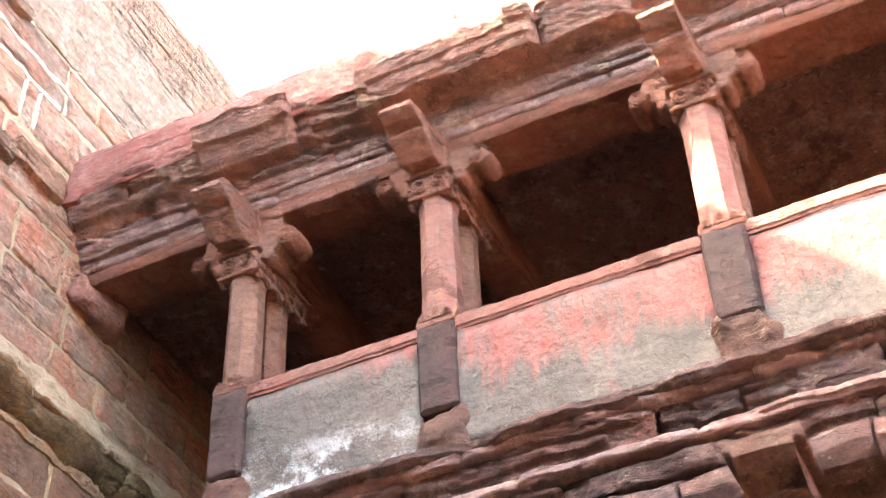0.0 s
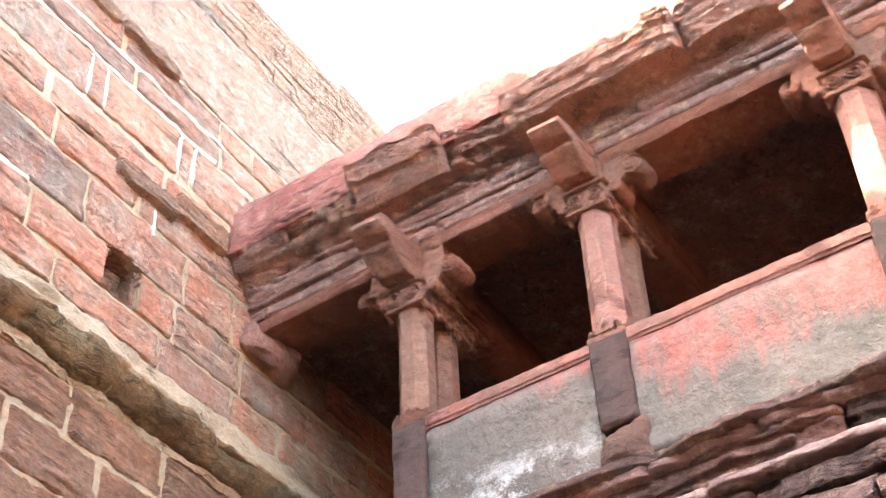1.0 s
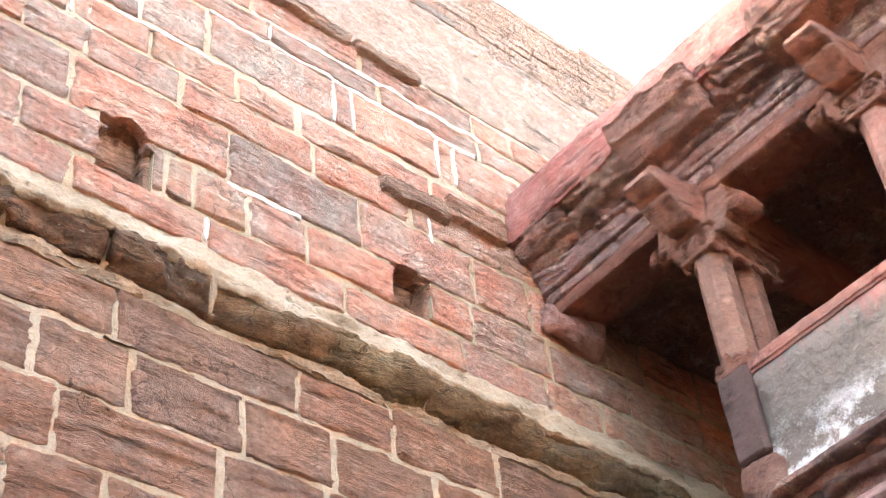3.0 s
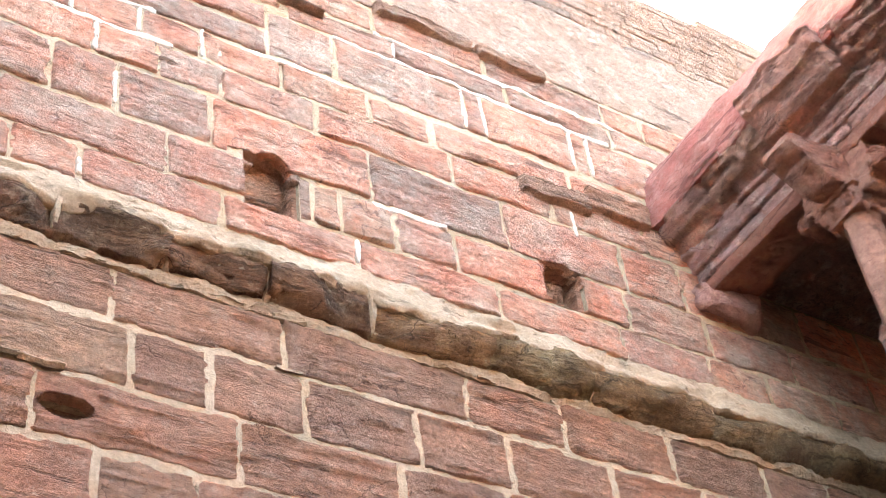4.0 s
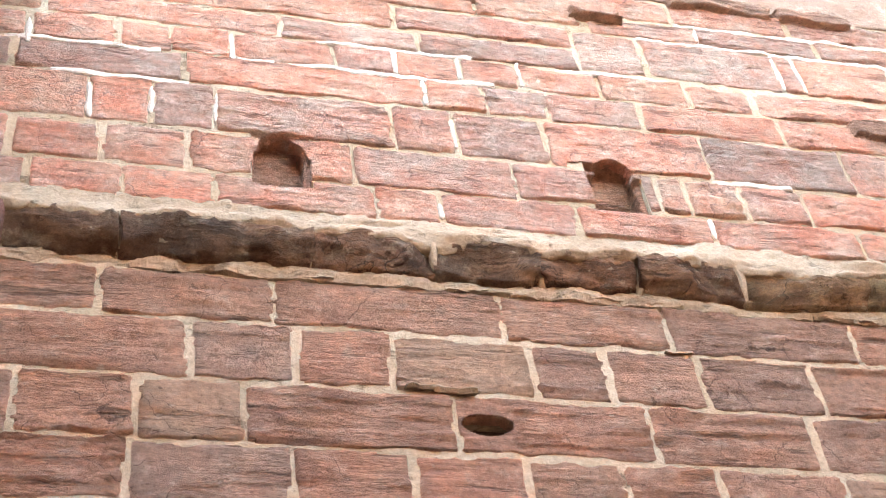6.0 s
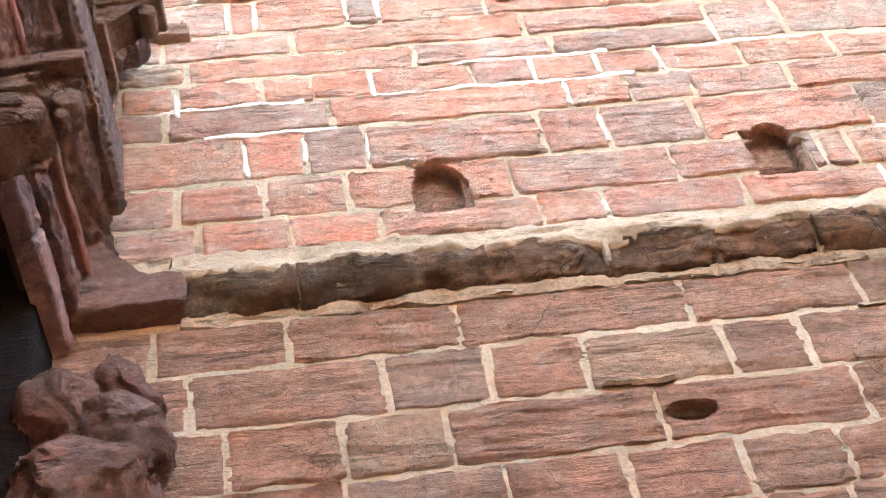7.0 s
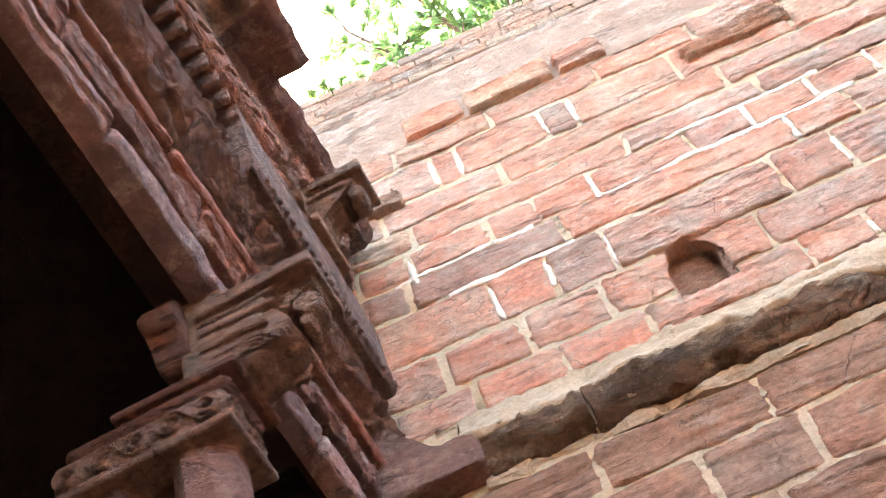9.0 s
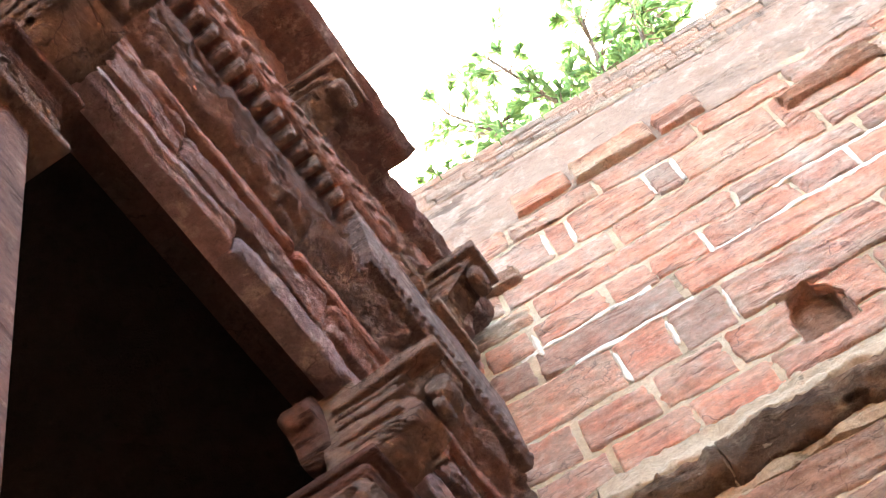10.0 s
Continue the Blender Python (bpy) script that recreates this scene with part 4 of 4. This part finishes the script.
    for sd in (-1, 1):
        bm = bmesh.new()
        arm(bm, lambda a, b, d: F(s + sd * a, -0.16 + d, b), 0.07, 5.92, 6.25, 0.28, 3, False)
        drum(bm, F(s + sd * 0.2, -0.16, 6.1), F(0, 1, 0) - F(0, 0, 0), 0.05, 0.072)
        wear(bm)
        part("bracket_arm", bm, SHADEBROWN, column, "scrolled side arm in the shaded stone colour", rough=0.01, freq=9, smooth=True)


for s in (1.46, 3.41):
    west_column(s)

# Lintel bed, recess and frieze carry their shade in the stone colour.
for k, (name, lower, upper, back, s0, s1, mat, relief, label) in enumerate((
    ("lintel", (0.05, 6.25), (0.075, 6.345), -0.07, -0.05, 6.0, FADED, 0.018, "pale-edged worn lintel stone"),
    ("lintel_bed", (0.035, 6.34), (0.06, 6.4), -0.12, -0.05, 6.0, SHADEBROWN, 0.018, "split lintel bed in the shaded stone colour"),
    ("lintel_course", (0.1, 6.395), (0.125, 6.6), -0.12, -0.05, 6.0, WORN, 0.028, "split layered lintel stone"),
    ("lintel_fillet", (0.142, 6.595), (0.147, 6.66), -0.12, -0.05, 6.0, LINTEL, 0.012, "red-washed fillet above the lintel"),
    ("recess_stone", (-0.14, 6.65), (-0.08, 6.92), -0.3, -0.05, 6.0, SHADEBROWN, 0.03, "stone deep under the slab, shade in its colour"),
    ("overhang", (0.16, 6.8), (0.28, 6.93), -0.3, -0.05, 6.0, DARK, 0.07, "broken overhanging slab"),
    ("frieze", (0.2, 6.92), (0.23, 7.36), -0.3, -0.3, 6.0, SHADEBROWN, 0.04, "eroded frieze stone in the shaded stone colour"),
    ("frieze_top", (0.22, 7.35), (0.25, 7.52), -0.3, -0.3, 1.25, DARK, 0.04, "dark frieze stone"),
    ("upper_wall", (0.21, 7.68), (0.21, 8.0), -0.3, -0.3, 6.0, CRAG, 0.06, "eroded upper wall stone"),
    ("upper_wall", (0.2, 7.99), (0.24, 8.3), -0.3, -0.3, 6.0, CRAG, 0.06, "eroded upper wall stone"),
    ("upper_lintel", (0.28, 8.26), (0.34, 8.43), -0.3, 0.1, 6.0, CRAG, 0.06, "worn upper lintel stone"),
)):
    rnd = random.Random(90 + k)
    cuts = [s0]
    while cuts[-1] < s1 - 0.7:
        cuts.append(cuts[-1] + rnd.uniform(0.6, 1.2))
    crags(name, frame_c, cuts, lower, upper, back, mat, colonnade, label, 90 + k, relief, 0.01)
for name, prof, s0, s1, mat, amp, chip, label in (
    # Black backing painted in as the shade between the dentils.
    ("dentil_recess", [(-0.3, 7.35), (0.1, 7.35), (0.1, 7.52), (-0.3, 7.52)], 1.25, 6.0, SHADEBLACK, 0.004, 0.0, "recess behind the dentils, its shade painted black"),
    ("frieze_band", [(-0.3, 7.5), (0.3, 7.5), (0.325, 7.515), (0.325, 7.535), (0.335, 7.545), (0.345, 7.68), (0.32, 7.7), (-0.3, 7.72)], 1.3, 6.0, LINTEL, 0.004, 0.0, "flat band with a carved wave"),
    ("roof_slab", [(-0.5, 8.42), (0.55, 8.4), (0.605, 8.44), (0.595, 8.52), (-0.5, 8.7)], 1.18, 6.0, WORN, 0.016, 0.08, "broken stone roof slab"),
    ("roof_slab", [(-0.5, 8.42), (0.37, 8.4), (0.43, 8.46), (0.39, 8.54), (-0.5, 8.7)], 0.05, 1.18, WORN, 0.03, 0.2, "broken stone roof slab"),
):
    stones(name, frame_c, prof, s0, s1, mat, colonnade, label, 95, amp, chip, 0.035, (0.6, 1.3), 3, 0.012)

# hanging fascia near the wall with a beaded lip
bm = bmesh.new()
run(bm, frame_c, [(0.17, 6.95), (0.29, 6.95), (0.31, 6.98), (0.3, 7.5), (0.17, 7.5)], 0.2, 1.6, 0.07, 0.008, 4, 0.02)
for i in range(22):
    drum(bm, frame_c(0.23 + i * 0.06, 0.31, 6.99), (0, 0, 1), 0.018, 0.016, 6)
part("fascia", bm, DARK, colonnade, "hanging fascia with a beaded lip")

# row of dentils under the carved band
for i in range(30):
    bm = bmesh.new()
    s = 1.3 + i * 0.095
    cbox(bm, frame_c, s, s + 0.032, 0.08, 0.3, 7.4, 7.51, 0.004)
    part("dentil", bm, DARK, colonnade, rough=0.0015)
for i in range(70):
    bm = bmesh.new() if i == 0 else bm
    drum(bm, frame_c(1.33 + i * 0.06, 0.342, 7.61 + 0.025 * (-1) ** i), frame_c(0, 1, 0) - frame_c(0, 0, 0), 0.036, 0.014, 8, 0.5)
part("wave_ornament", bm, CARVED, colonnade, "row of carved waves")


def upper_bracket(s):
    F = frame_c
    bm = bmesh.new()
    arm(bm, lambda a, b, d: F(s + d, 0.15 + a, b), 0.1, 7.95, 8.25, 0.36, 3)
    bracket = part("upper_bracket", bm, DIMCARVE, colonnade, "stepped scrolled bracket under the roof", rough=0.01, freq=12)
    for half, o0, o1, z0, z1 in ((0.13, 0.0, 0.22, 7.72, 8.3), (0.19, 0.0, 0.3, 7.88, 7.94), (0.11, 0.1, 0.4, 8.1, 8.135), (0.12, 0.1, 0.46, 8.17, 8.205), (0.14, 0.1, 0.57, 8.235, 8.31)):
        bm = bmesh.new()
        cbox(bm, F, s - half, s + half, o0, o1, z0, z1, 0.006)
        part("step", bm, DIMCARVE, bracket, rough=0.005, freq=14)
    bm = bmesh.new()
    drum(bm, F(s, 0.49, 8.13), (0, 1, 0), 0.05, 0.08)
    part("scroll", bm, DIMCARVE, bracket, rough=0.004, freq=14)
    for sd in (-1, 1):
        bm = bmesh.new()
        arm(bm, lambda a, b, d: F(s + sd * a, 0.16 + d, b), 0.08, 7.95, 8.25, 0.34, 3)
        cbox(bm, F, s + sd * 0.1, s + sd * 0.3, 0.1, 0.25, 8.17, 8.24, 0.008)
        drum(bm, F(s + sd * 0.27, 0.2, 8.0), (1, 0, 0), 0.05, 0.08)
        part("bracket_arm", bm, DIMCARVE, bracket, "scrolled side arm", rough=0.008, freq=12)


for s in (0.5, 1.8, 3.1):
    upper_bracket(s)
# rough half-buried stones where the colonnade meets the wall
for s, o, z, r, sq in ((0.14, 0.25, 5.78, 0.16, 0.8), (0.16, 0.27, 5.47, 0.2, 0.9), (0.24, 0.06, 5.6, 0.17, 1.0), (0.2, 0.14, 5.15, 0.26, 1.0)):
    bm = bmesh.new()
    bmesh.ops.create_icosphere(bm, subdivisions=4, radius=r, matrix=Matrix.Translation(frame_c(s, o, z)) @ Matrix.Diagonal((1.1, 1.3, sq, 1)))
    part("corbel_stone", bm, DARK, colonnade, "rounded rough corbel stone", rough=0.07, freq=5.5)
# Black block put where the opening beside the wall lies in shade.
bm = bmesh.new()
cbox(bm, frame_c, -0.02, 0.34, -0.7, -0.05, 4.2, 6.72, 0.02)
part("end_pier", bm, SHADEBLACK, colonnade, "end pier against the wall, blackened for shade", rough=0.01)
adopt(colonnade)


# ---- tree behind the wall ----
def tube(bm, pts, r0, r1, n=6):
    rings = []
    for k, p in enumerate(pts):
        q = pts[min(k + 1, len(pts) - 1)] - pts[max(k - 1, 0)]
        u = q.orthogonal().normalized()
        v = q.normalized().cross(u)
        r = r0 + (r1 - r0) * k / (len(pts) - 1)
        rings.append([bm.verts.new(p + (u * math.cos(a) + v * math.sin(a)) * r) for a in [2 * math.pi * i / n for i in range(n)]])
    for a, b in zip(rings, rings[1:]):
        for i in range(n):
            bm.faces.new((a[i], a[(i + 1) % n], b[(i + 1) % n], b[i]))
    bm.faces.new(rings[-1])


def leaf(bm, at, way, size, rnd):
    way = way.normalized()
    side = way.cross(Vector((rnd.uniform(-1, 1), rnd.uniform(-1, 1), rnd.uniform(0.2, 1)))).normalized()
    up = side.cross(way) * 0.12
    mid, left, right = [], [], []
    for t, w in ((0.0, 0.0), (0.3, 0.17), (0.62, 0.22), (0.85, 0.12), (1.0, 0.0)):
        droop = Vector((0, 0, -0.18 * t * t))
        mid.append(bm.verts.new(at + (way * t + droop) * size))
        left.append(mid[-1] if w == 0 else bm.verts.new(at + (way * t + side * w + up + droop) * size))
        right.append(mid[-1] if w == 0 else bm.verts.new(at + (way * t - side * w + up + droop) * size))
    for i in range(4):
        for edge in (left, right):
            vs = [mid[i], mid[i + 1], edge[i + 1], edge[i]]
            vs = list(dict.fromkeys(vs))
            if len(vs) > 2:
                bm.faces.new(vs)


def tree(name, base, crown, spread, twigs, leaf_size, label, seed, trunk_r=0.11, limbs=6):
    rnd = random.Random(seed)
    root = thing(name, base, label, "tree")
    wood, green = bmesh.new(), bmesh.new()
    base, crown = Vector(base), Vector(crown)
    fork = base.lerp(crown, 0.8)
    tube(wood, [base, base.lerp(fork, 0.5) + Vector((0.1, 0.05, 0)) * trunk_r * 6, fork], trunk_r, trunk_r * 0.55, 8)
    for i in range(limbs):
        a = 2 * math.pi * (i + rnd.uniform(-0.25, 0.25)) / limbs
        end = crown + Vector((math.cos(a) * spread[0], math.sin(a) * spread[1], rnd.uniform(-0.5, 0.6) * spread[2]))
        mid = fork.lerp(end, 0.5) + Vector((rnd.uniform(-1, 1), rnd.uniform(-1, 1), rnd.uniform(0, 1))) * 0.12 * spread[2]
        tube(wood, [fork, mid, end], trunk_r * 0.4, trunk_r * 0.13, 6)
        for j in range(twigs):
            t = rnd.uniform(0.3, 1.0)
            start = mid.lerp(end, (t - 0.5) * 2) if t > 0.5 else fork.lerp(mid, t * 2)
            tip = start + Vector((rnd.uniform(-1, 1), rnd.uniform(-1, 1), rnd.uniform(-0.3, 1))).normalized() * rnd.uniform(0.25, 0.5) * spread[2]
            tube(wood, [start, start.lerp(tip, 0.5) + Vector((0, 0, 0.03)), tip], trunk_r * 0.1, trunk_r * 0.04, 5)
            for k in range(rnd.randint(12, 20)):
                u = rnd.uniform(0.45, 1.0)
                way = (tip - start).normalized() + Vector((rnd.uniform(-1, 1), rnd.uniform(-1, 1), rnd.uniform(-0.6, 0.8)))
                leaf(green, start.lerp(tip, u), way, leaf_size * rnd.uniform(0.7, 1.25), rnd)
    part("trunk", wood, BARK, root, smooth=True)
    part("crown", green, LEAF, root)
    adopt(root)


tree("tree", (-4.4, 2.1, 0.0), (-5.15, 1.75, 14.75), (1.2, 0.6, 0.95), 36, 0.11, "broad-leaved tree in full leaf rising behind the wall", 5, 0.1, 9)
tree("sapling", (-6.5, 0.4, 10.3), (-6.52, 0.32, 10.95), (0.16, 0.14, 0.22), 5, 0.06, "small self-sown sapling rooted in the wall top", 8, 0.012, 6)


# ---- north wall: blocks ----
def block(x0, x1, z0, z1, mat, proud, seed, cell=0.017, rag=0.018):
    """One stone: a rough split face that swells out of the pointing and sinks under it at the edges."""
    rnd = random.Random(seed)
    x0, x1, z0, z1 = x0 + rnd.uniform(-0.003, 0.011), x1 - rnd.uniform(-0.003, 0.011), z0 + rnd.uniform(-0.002, 0.008), z1 - rnd.uniform(-0.002, 0.008)
    w, h = x1 - x0, z1 - z0
    holed = any(x0 < b + 0.05 and x1 > a - 0.12 and z0 < d + 0.03 and z1 > c - 0.03 for a, b, c, d in HOLES)
    if holed:
        cell = 0.0085
    nx, nz = max(3, round(w / cell / 1.5)), max(3, round(h / cell * 1.7))
    tone = rnd.uniform(0.6, 1.6) * (1.0 if mat == BROWN else 0.45)
    off = Vector((rnd.uniform(0, 50), rnd.uniform(0, 50), rnd.uniform(0, 50)))
    tip = rnd.uniform(-0.02, 0.02)
    lean = rnd.uniform(-0.012, 0.012)
    bm = bmesh.new()
    grid = []
    for k in range(nz + 1):
        row = []
        for i in range(nx + 1):
            x, z = x0 + w * i / nx, z0 + h * k / nz
            p = Vector((x, 0, z)) + off
            ex, ez = min(x - x0, x1 - x), min(z - z0, z1 - z)
            e = min(ex, ez, math.hypot(min(0.03, ex), min(0.03, ez)) - 0.012 if ex < 0.03 and ez < 0.03 else 1.0)
            e += noise.noise(p * 5) * rag + noise.noise(p * 13) * rag * 0.7 + noise.noise(p * 31) * rag * 0.4
            t = max(0.0, min(1.0, (e - 0.003) / 0.007))
            up = t * t * (3 - 2 * t)
            beds = max(-1.0, min(1.0, 2.4 * noise.noise(Vector((p.x * 1.6, 3.0, p.z * 17 + p.x * tip * 30))))) * 0.009 * tone + noise.noise(Vector((p.x * 3, 9.0, p.z * 36))) * 0.013 * tone
            lump = noise.noise(p * 4.5) * 0.012 - 0.03 * max(0.0, noise.noise(p * 3.1 + Vector((7, 7, 7))) - 0.28) + noise.noise(p * 14) * 0.007 + noise.noise(p * 33) * 0.004
            lump += (noise.cell(Vector((p.x * 5 + lump * 40, 2.5, p.z * 19 + p.x * 1.5))) - 0.5) * 0.007 * tone + noise.noise(p * 70) * 0.003
            o = -0.014 + up * (0.014 + max(0.007, proud + beds * 0.9 + lump + lean * (z - z0 - h / 2) / h))
            row.append(bm.verts.new((x + lean * 0.3 * (k / nz - 0.5), -o, z + tip * 0.5 * (i / nx - 0.5))))
        grid.append(row)
    for k in range(nz):
        for i in range(nx):
            cx, cz = x0 + w * (i + 0.5) / nx, z0 + h * (k + 0.5) / nz
            if holed and hollow(cx, cz):
                continue
            bm.faces.new((grid[k][i], grid[k][i + 1], grid[k + 1][i + 1], grid[k + 1][i]))
    made = bmesh.ops.extrude_edge_only(bm, edges=[e for e in bm.edges if e.is_boundary])
    for v in made["geom"]:
        if isinstance(v, bmesh.types.BMVert):
            v.co.y += 0.07
    return part("block", bm, mat, wall_north, smooth=True)


def course(z0, z1, joints, mat, left=-7.3, right=3.1, proud=(0.008, 0.018)):
    """Joints are the places of the upright joints; beyond them the course runs on in like lengths."""
    rnd = random.Random(round(z0 * 1000))
    js = sorted(joints)
    while js[0] - 0.45 > left:
        js.insert(0, js[0] - rnd.uniform(0.45, 0.75))
    while js[-1] + 0.4 < right:
        js.append(js[-1] + rnd.uniform(0.4, 0.7))
    for i, (a, b) in enumerate(zip(js, js[1:])):
        block(a, b, z0, z1, mat, rnd.uniform(*proud), round(z0 * 997 + i * 31))


course(6.04, 6.345, [-6.6, -5.99, -5.22, -4.15, -3.32, -2.33, -1.75, -1.05, -0.4], BROWN)
course(5.69, 6.03, [-6.45, -5.6, -5.13, -4.71, -4.05, -3.69, -3.22, -2.64, -2.12, -1.5, -0.9], BROWN)
course(5.345, 5.68, [-6.3, -5.81, -5.37, -4.46, -3.55, -2.75, -2.17, -1.6], BROWN)
course(5.02, 5.335, [-6.4, -5.85, -5.19, -4.68, -4.18, -3.74, -3.3, -2.7, -2.1], BROWN)
course(4.7, 5.01, [-6.3, -5.5, -4.9, -4.4, -3.8, -3.1], BROWN)
course(6.82, 7.07, [-6.78, -6.36, -5.92, -5.48, -4.68, -4.35, -3.62, -2.87, -2.01, -1.2, -0.56, -0.12], RED)
course(7.08, 7.385, [-6.9, -6.46, -6.03, -5.61, -4.77, -3.91, -3.12, -2.95, -2.62, -2.25, -1.1, -0.5], RED)
course(7.4, 7.78, [-6.75, -6.1, -5.79, -5.46, -4.54, -4.2, -3.68, -2.75, -1.87, -1.05, -0.6], RED)
course(7.795, 8.055, [-6.5, -5.62, -4.32, -3.98, -3.62, -3.05, -2.18, -1.5, -0.8], RED)
course(8.065, 8.305, [-6.75, -6.44, -5.98, -5.7, -5.37, -4.81, -4.46, -4.09, -3.73, -3.25, -2.7, -2.29, -1.3, -0.7], RED)
course(8.315, 8.53, [-6.37, -5.1, -4.3, -3.33], RED, right=-3.2)
course(8.54, 8.775, [-6.5, -5.77, -4.42, -3.33], RED, right=-3.2)
course(8.34, 8.73, [-3.33, -2.9, -2.02, -1.88, -1.22, -1.08], RED, left=-3.4)
course(8.745, 8.94, [-3.2, -2.48, -1.66, -0.84], RED, left=-3.3)
course(8.95, 9.18, [-3.3, -2.6, -1.8, -0.88, -0.53], RED, left=-3.4)
course(8.79, 9.13, [-6.7, -6.12, -5.96, -5.43, -5.24, -4.6, -3.9, -3.25], RED, right=-3.0)
course(9.145, 9.37, [-6.3, -5.69, -5.0, -4.4, -3.8, -3.25], RED, right=-3.0)
course(9.385, 9.6, [-6.2, -5.79, -5.2, -4.86], RED, left=-6.3, right=-4.8, proud=(0.05, 0.07))
for a, b, z0, z1, seed in ((-6.85, -6.32, 8.74, 8.93, 1), (-4.55, -3.88, 8.91, 9.08, 2), (-3.32, -2.95, 8.86, 8.97, 3), (-1.72, -1.2, 7.93, 8.1, 4), (-1.22, -0.72, 8.0, 8.2, 6), (-2.6, -1.9, 9.12, 9.26, 7), (-1.85, -1.3, 9.12, 9.25, 8)):
    block(a, b, z0, z1, BROWN, 0.06, seed, rag=0.03)

# fresh white pointing in some joints
for x, z0, z1 in ((-2.02, 8.36, 8.72), (-1.88, 8.36, 8.71), (-1.22, 8.37, 8.72), (-1.08, 8.37, 8.72), (-4.32, 7.82, 8.05), (-4.46, 8.08, 8.3), (-3.73, 8.09, 8.32), (-5.37, 8.02, 8.28), (-6.1, 7.42, 7.7), (-5.46, 7.46, 7.72), (-5.79, 7.5, 7.72), (-4.09, 8.1, 8.3), (-5.96, 8.82, 9.08), (-6.12, 8.82, 9.08), (-5.43, 8.84, 9.1), (-5.24, 8.84, 9.1), (-6.44, 8.0, 8.22), (-2.87, 6.9, 7.06), (-4.35, 6.87, 6.98), (-1.35, 7.72, 7.93), (-4.2, 7.46, 7.7), (-2.48, 8.76, 8.92)):
    bm = bmesh.new()
    n = max(6, round((z1 - z0) / 0.025))
    slant = 0.03 * noise.noise(Vector((x * 9, 0, z0)))
    rings = []
    for k in range(n + 1):
        t = k / n
        z = z0 + (z1 - z0) * t
        half = (0.016 + 0.012 * noise.noise(Vector((x * 3, 5, z * 9))) + 0.006 * noise.noise(Vector((x * 3, 8, z * 40)))) * min(1.0, 0.45 + 5 * min(t, 1 - t))
        mid = x + slant * (t - 0.5) + 0.008 * noise.noise(Vector((x, 2, z * 7)))
        out = 0.011 + 0.005 * noise.noise(Vector((x, 3, z * 15)))
        rings.append([bm.verts.new(frame_w(mid + q * half, o, z)) for q, o in ((-1.15, -0.03), (-1, 0.0), (-0.55, out), (0.55, out), (1, 0.0), (1.15, -0.03))])
    for p, q in zip(rings, rings[1:]):
        for i in range(5):
            bm.faces.new((p[i], p[i + 1], q[i + 1], q[i]))
    for p in (rings[0], rings[-1]):
        bm.faces.new(p)
    part("white_pointing", bm, WHITELIME, wall_north, "fresh white lime pointing", smooth=True)
for z, x0, x1 in ((8.06, -5.35, -3.9), (8.31, -4.9, -4.0), (8.735, -2.9, -0.9), (7.39, -2.75, -2.3), (8.945, -2.6, -0.7), (8.3, -3.5, -2.8), (7.785, -6.3, -5.6), (8.055, -6.55, -5.75)):
    bm = bmesh.new()
    run(bm, frame_w, [(-0.02, z - 0.024), (0.008, z - 0.018), (0.012, z), (0.008, z + 0.018), (-0.02, z + 0.024)], x0, x1, 0.03, 0.014, 7.0, 0.0, 2)
    part("white_pointing", bm, WHITELIME, wall_north, "fresh white lime pointing", smooth=True)

# upper wall of thin pale bricks, old and uneven at the top
bm = bmesh.new()
cbox(bm, frame_w, -9.6, 3.2, -0.9, -0.03, 9.4, 10.4, 0.004)
part("brick_core", bm, PALE, wall_north, "pale lime-coated brick core")
for a, b, z0 in ((-9.0, -3.02, 9.36), (-3.02, 3.1, 9.2)):
    bm = bmesh.new()
    run(bm, frame_w, [(-0.1, z0), (0.006, z0), (0.012, z0 + 0.25), (0.01, 10.06), (-0.1, 10.08)], a, b, 0.05, 0.012, 5.0, 0.02, 8)
    part("lime_coat", bm, PALE, wall_north, "pale weathered lime coat over brick", smooth=True)
joined = bmesh.new()
rnd = random.Random(11)
count = 0
for r in range(10):
    z0 = 10.0 + r * 0.088
    x = -9.0 + rnd.uniform(-0.2, 0)
    while x < 3.0:
        w = rnd.uniform(0.2, 0.36)
        top = 10.47 + 0.065 * (x + 6.6) * 0.9 + 0.05 * noise.noise(Vector((x * 1.7, 2.2, 0)))
        if z0 + 0.08 < top:
            near = count < 300 and -7.0 < x < -1.0
            b = bmesh.new() if near else joined
            d = rnd.uniform(-0.004, 0.014)
            cbox(b, frame_w, x + 0.004, x + w - 0.004, -0.3, 0.006 + d * 0.4, z0 + 0.004, z0 + 0.085, 0.006)
            if near:
                count += 1
                part("brick", b, OLDBRICK, wall_north, rough=0.006, freq=12)
        x += w
tagged(part("brickwork", joined, OLDBRICK, wall_north, "thin pale bricks further along", rough=0.006, freq=12), kind="stuff")
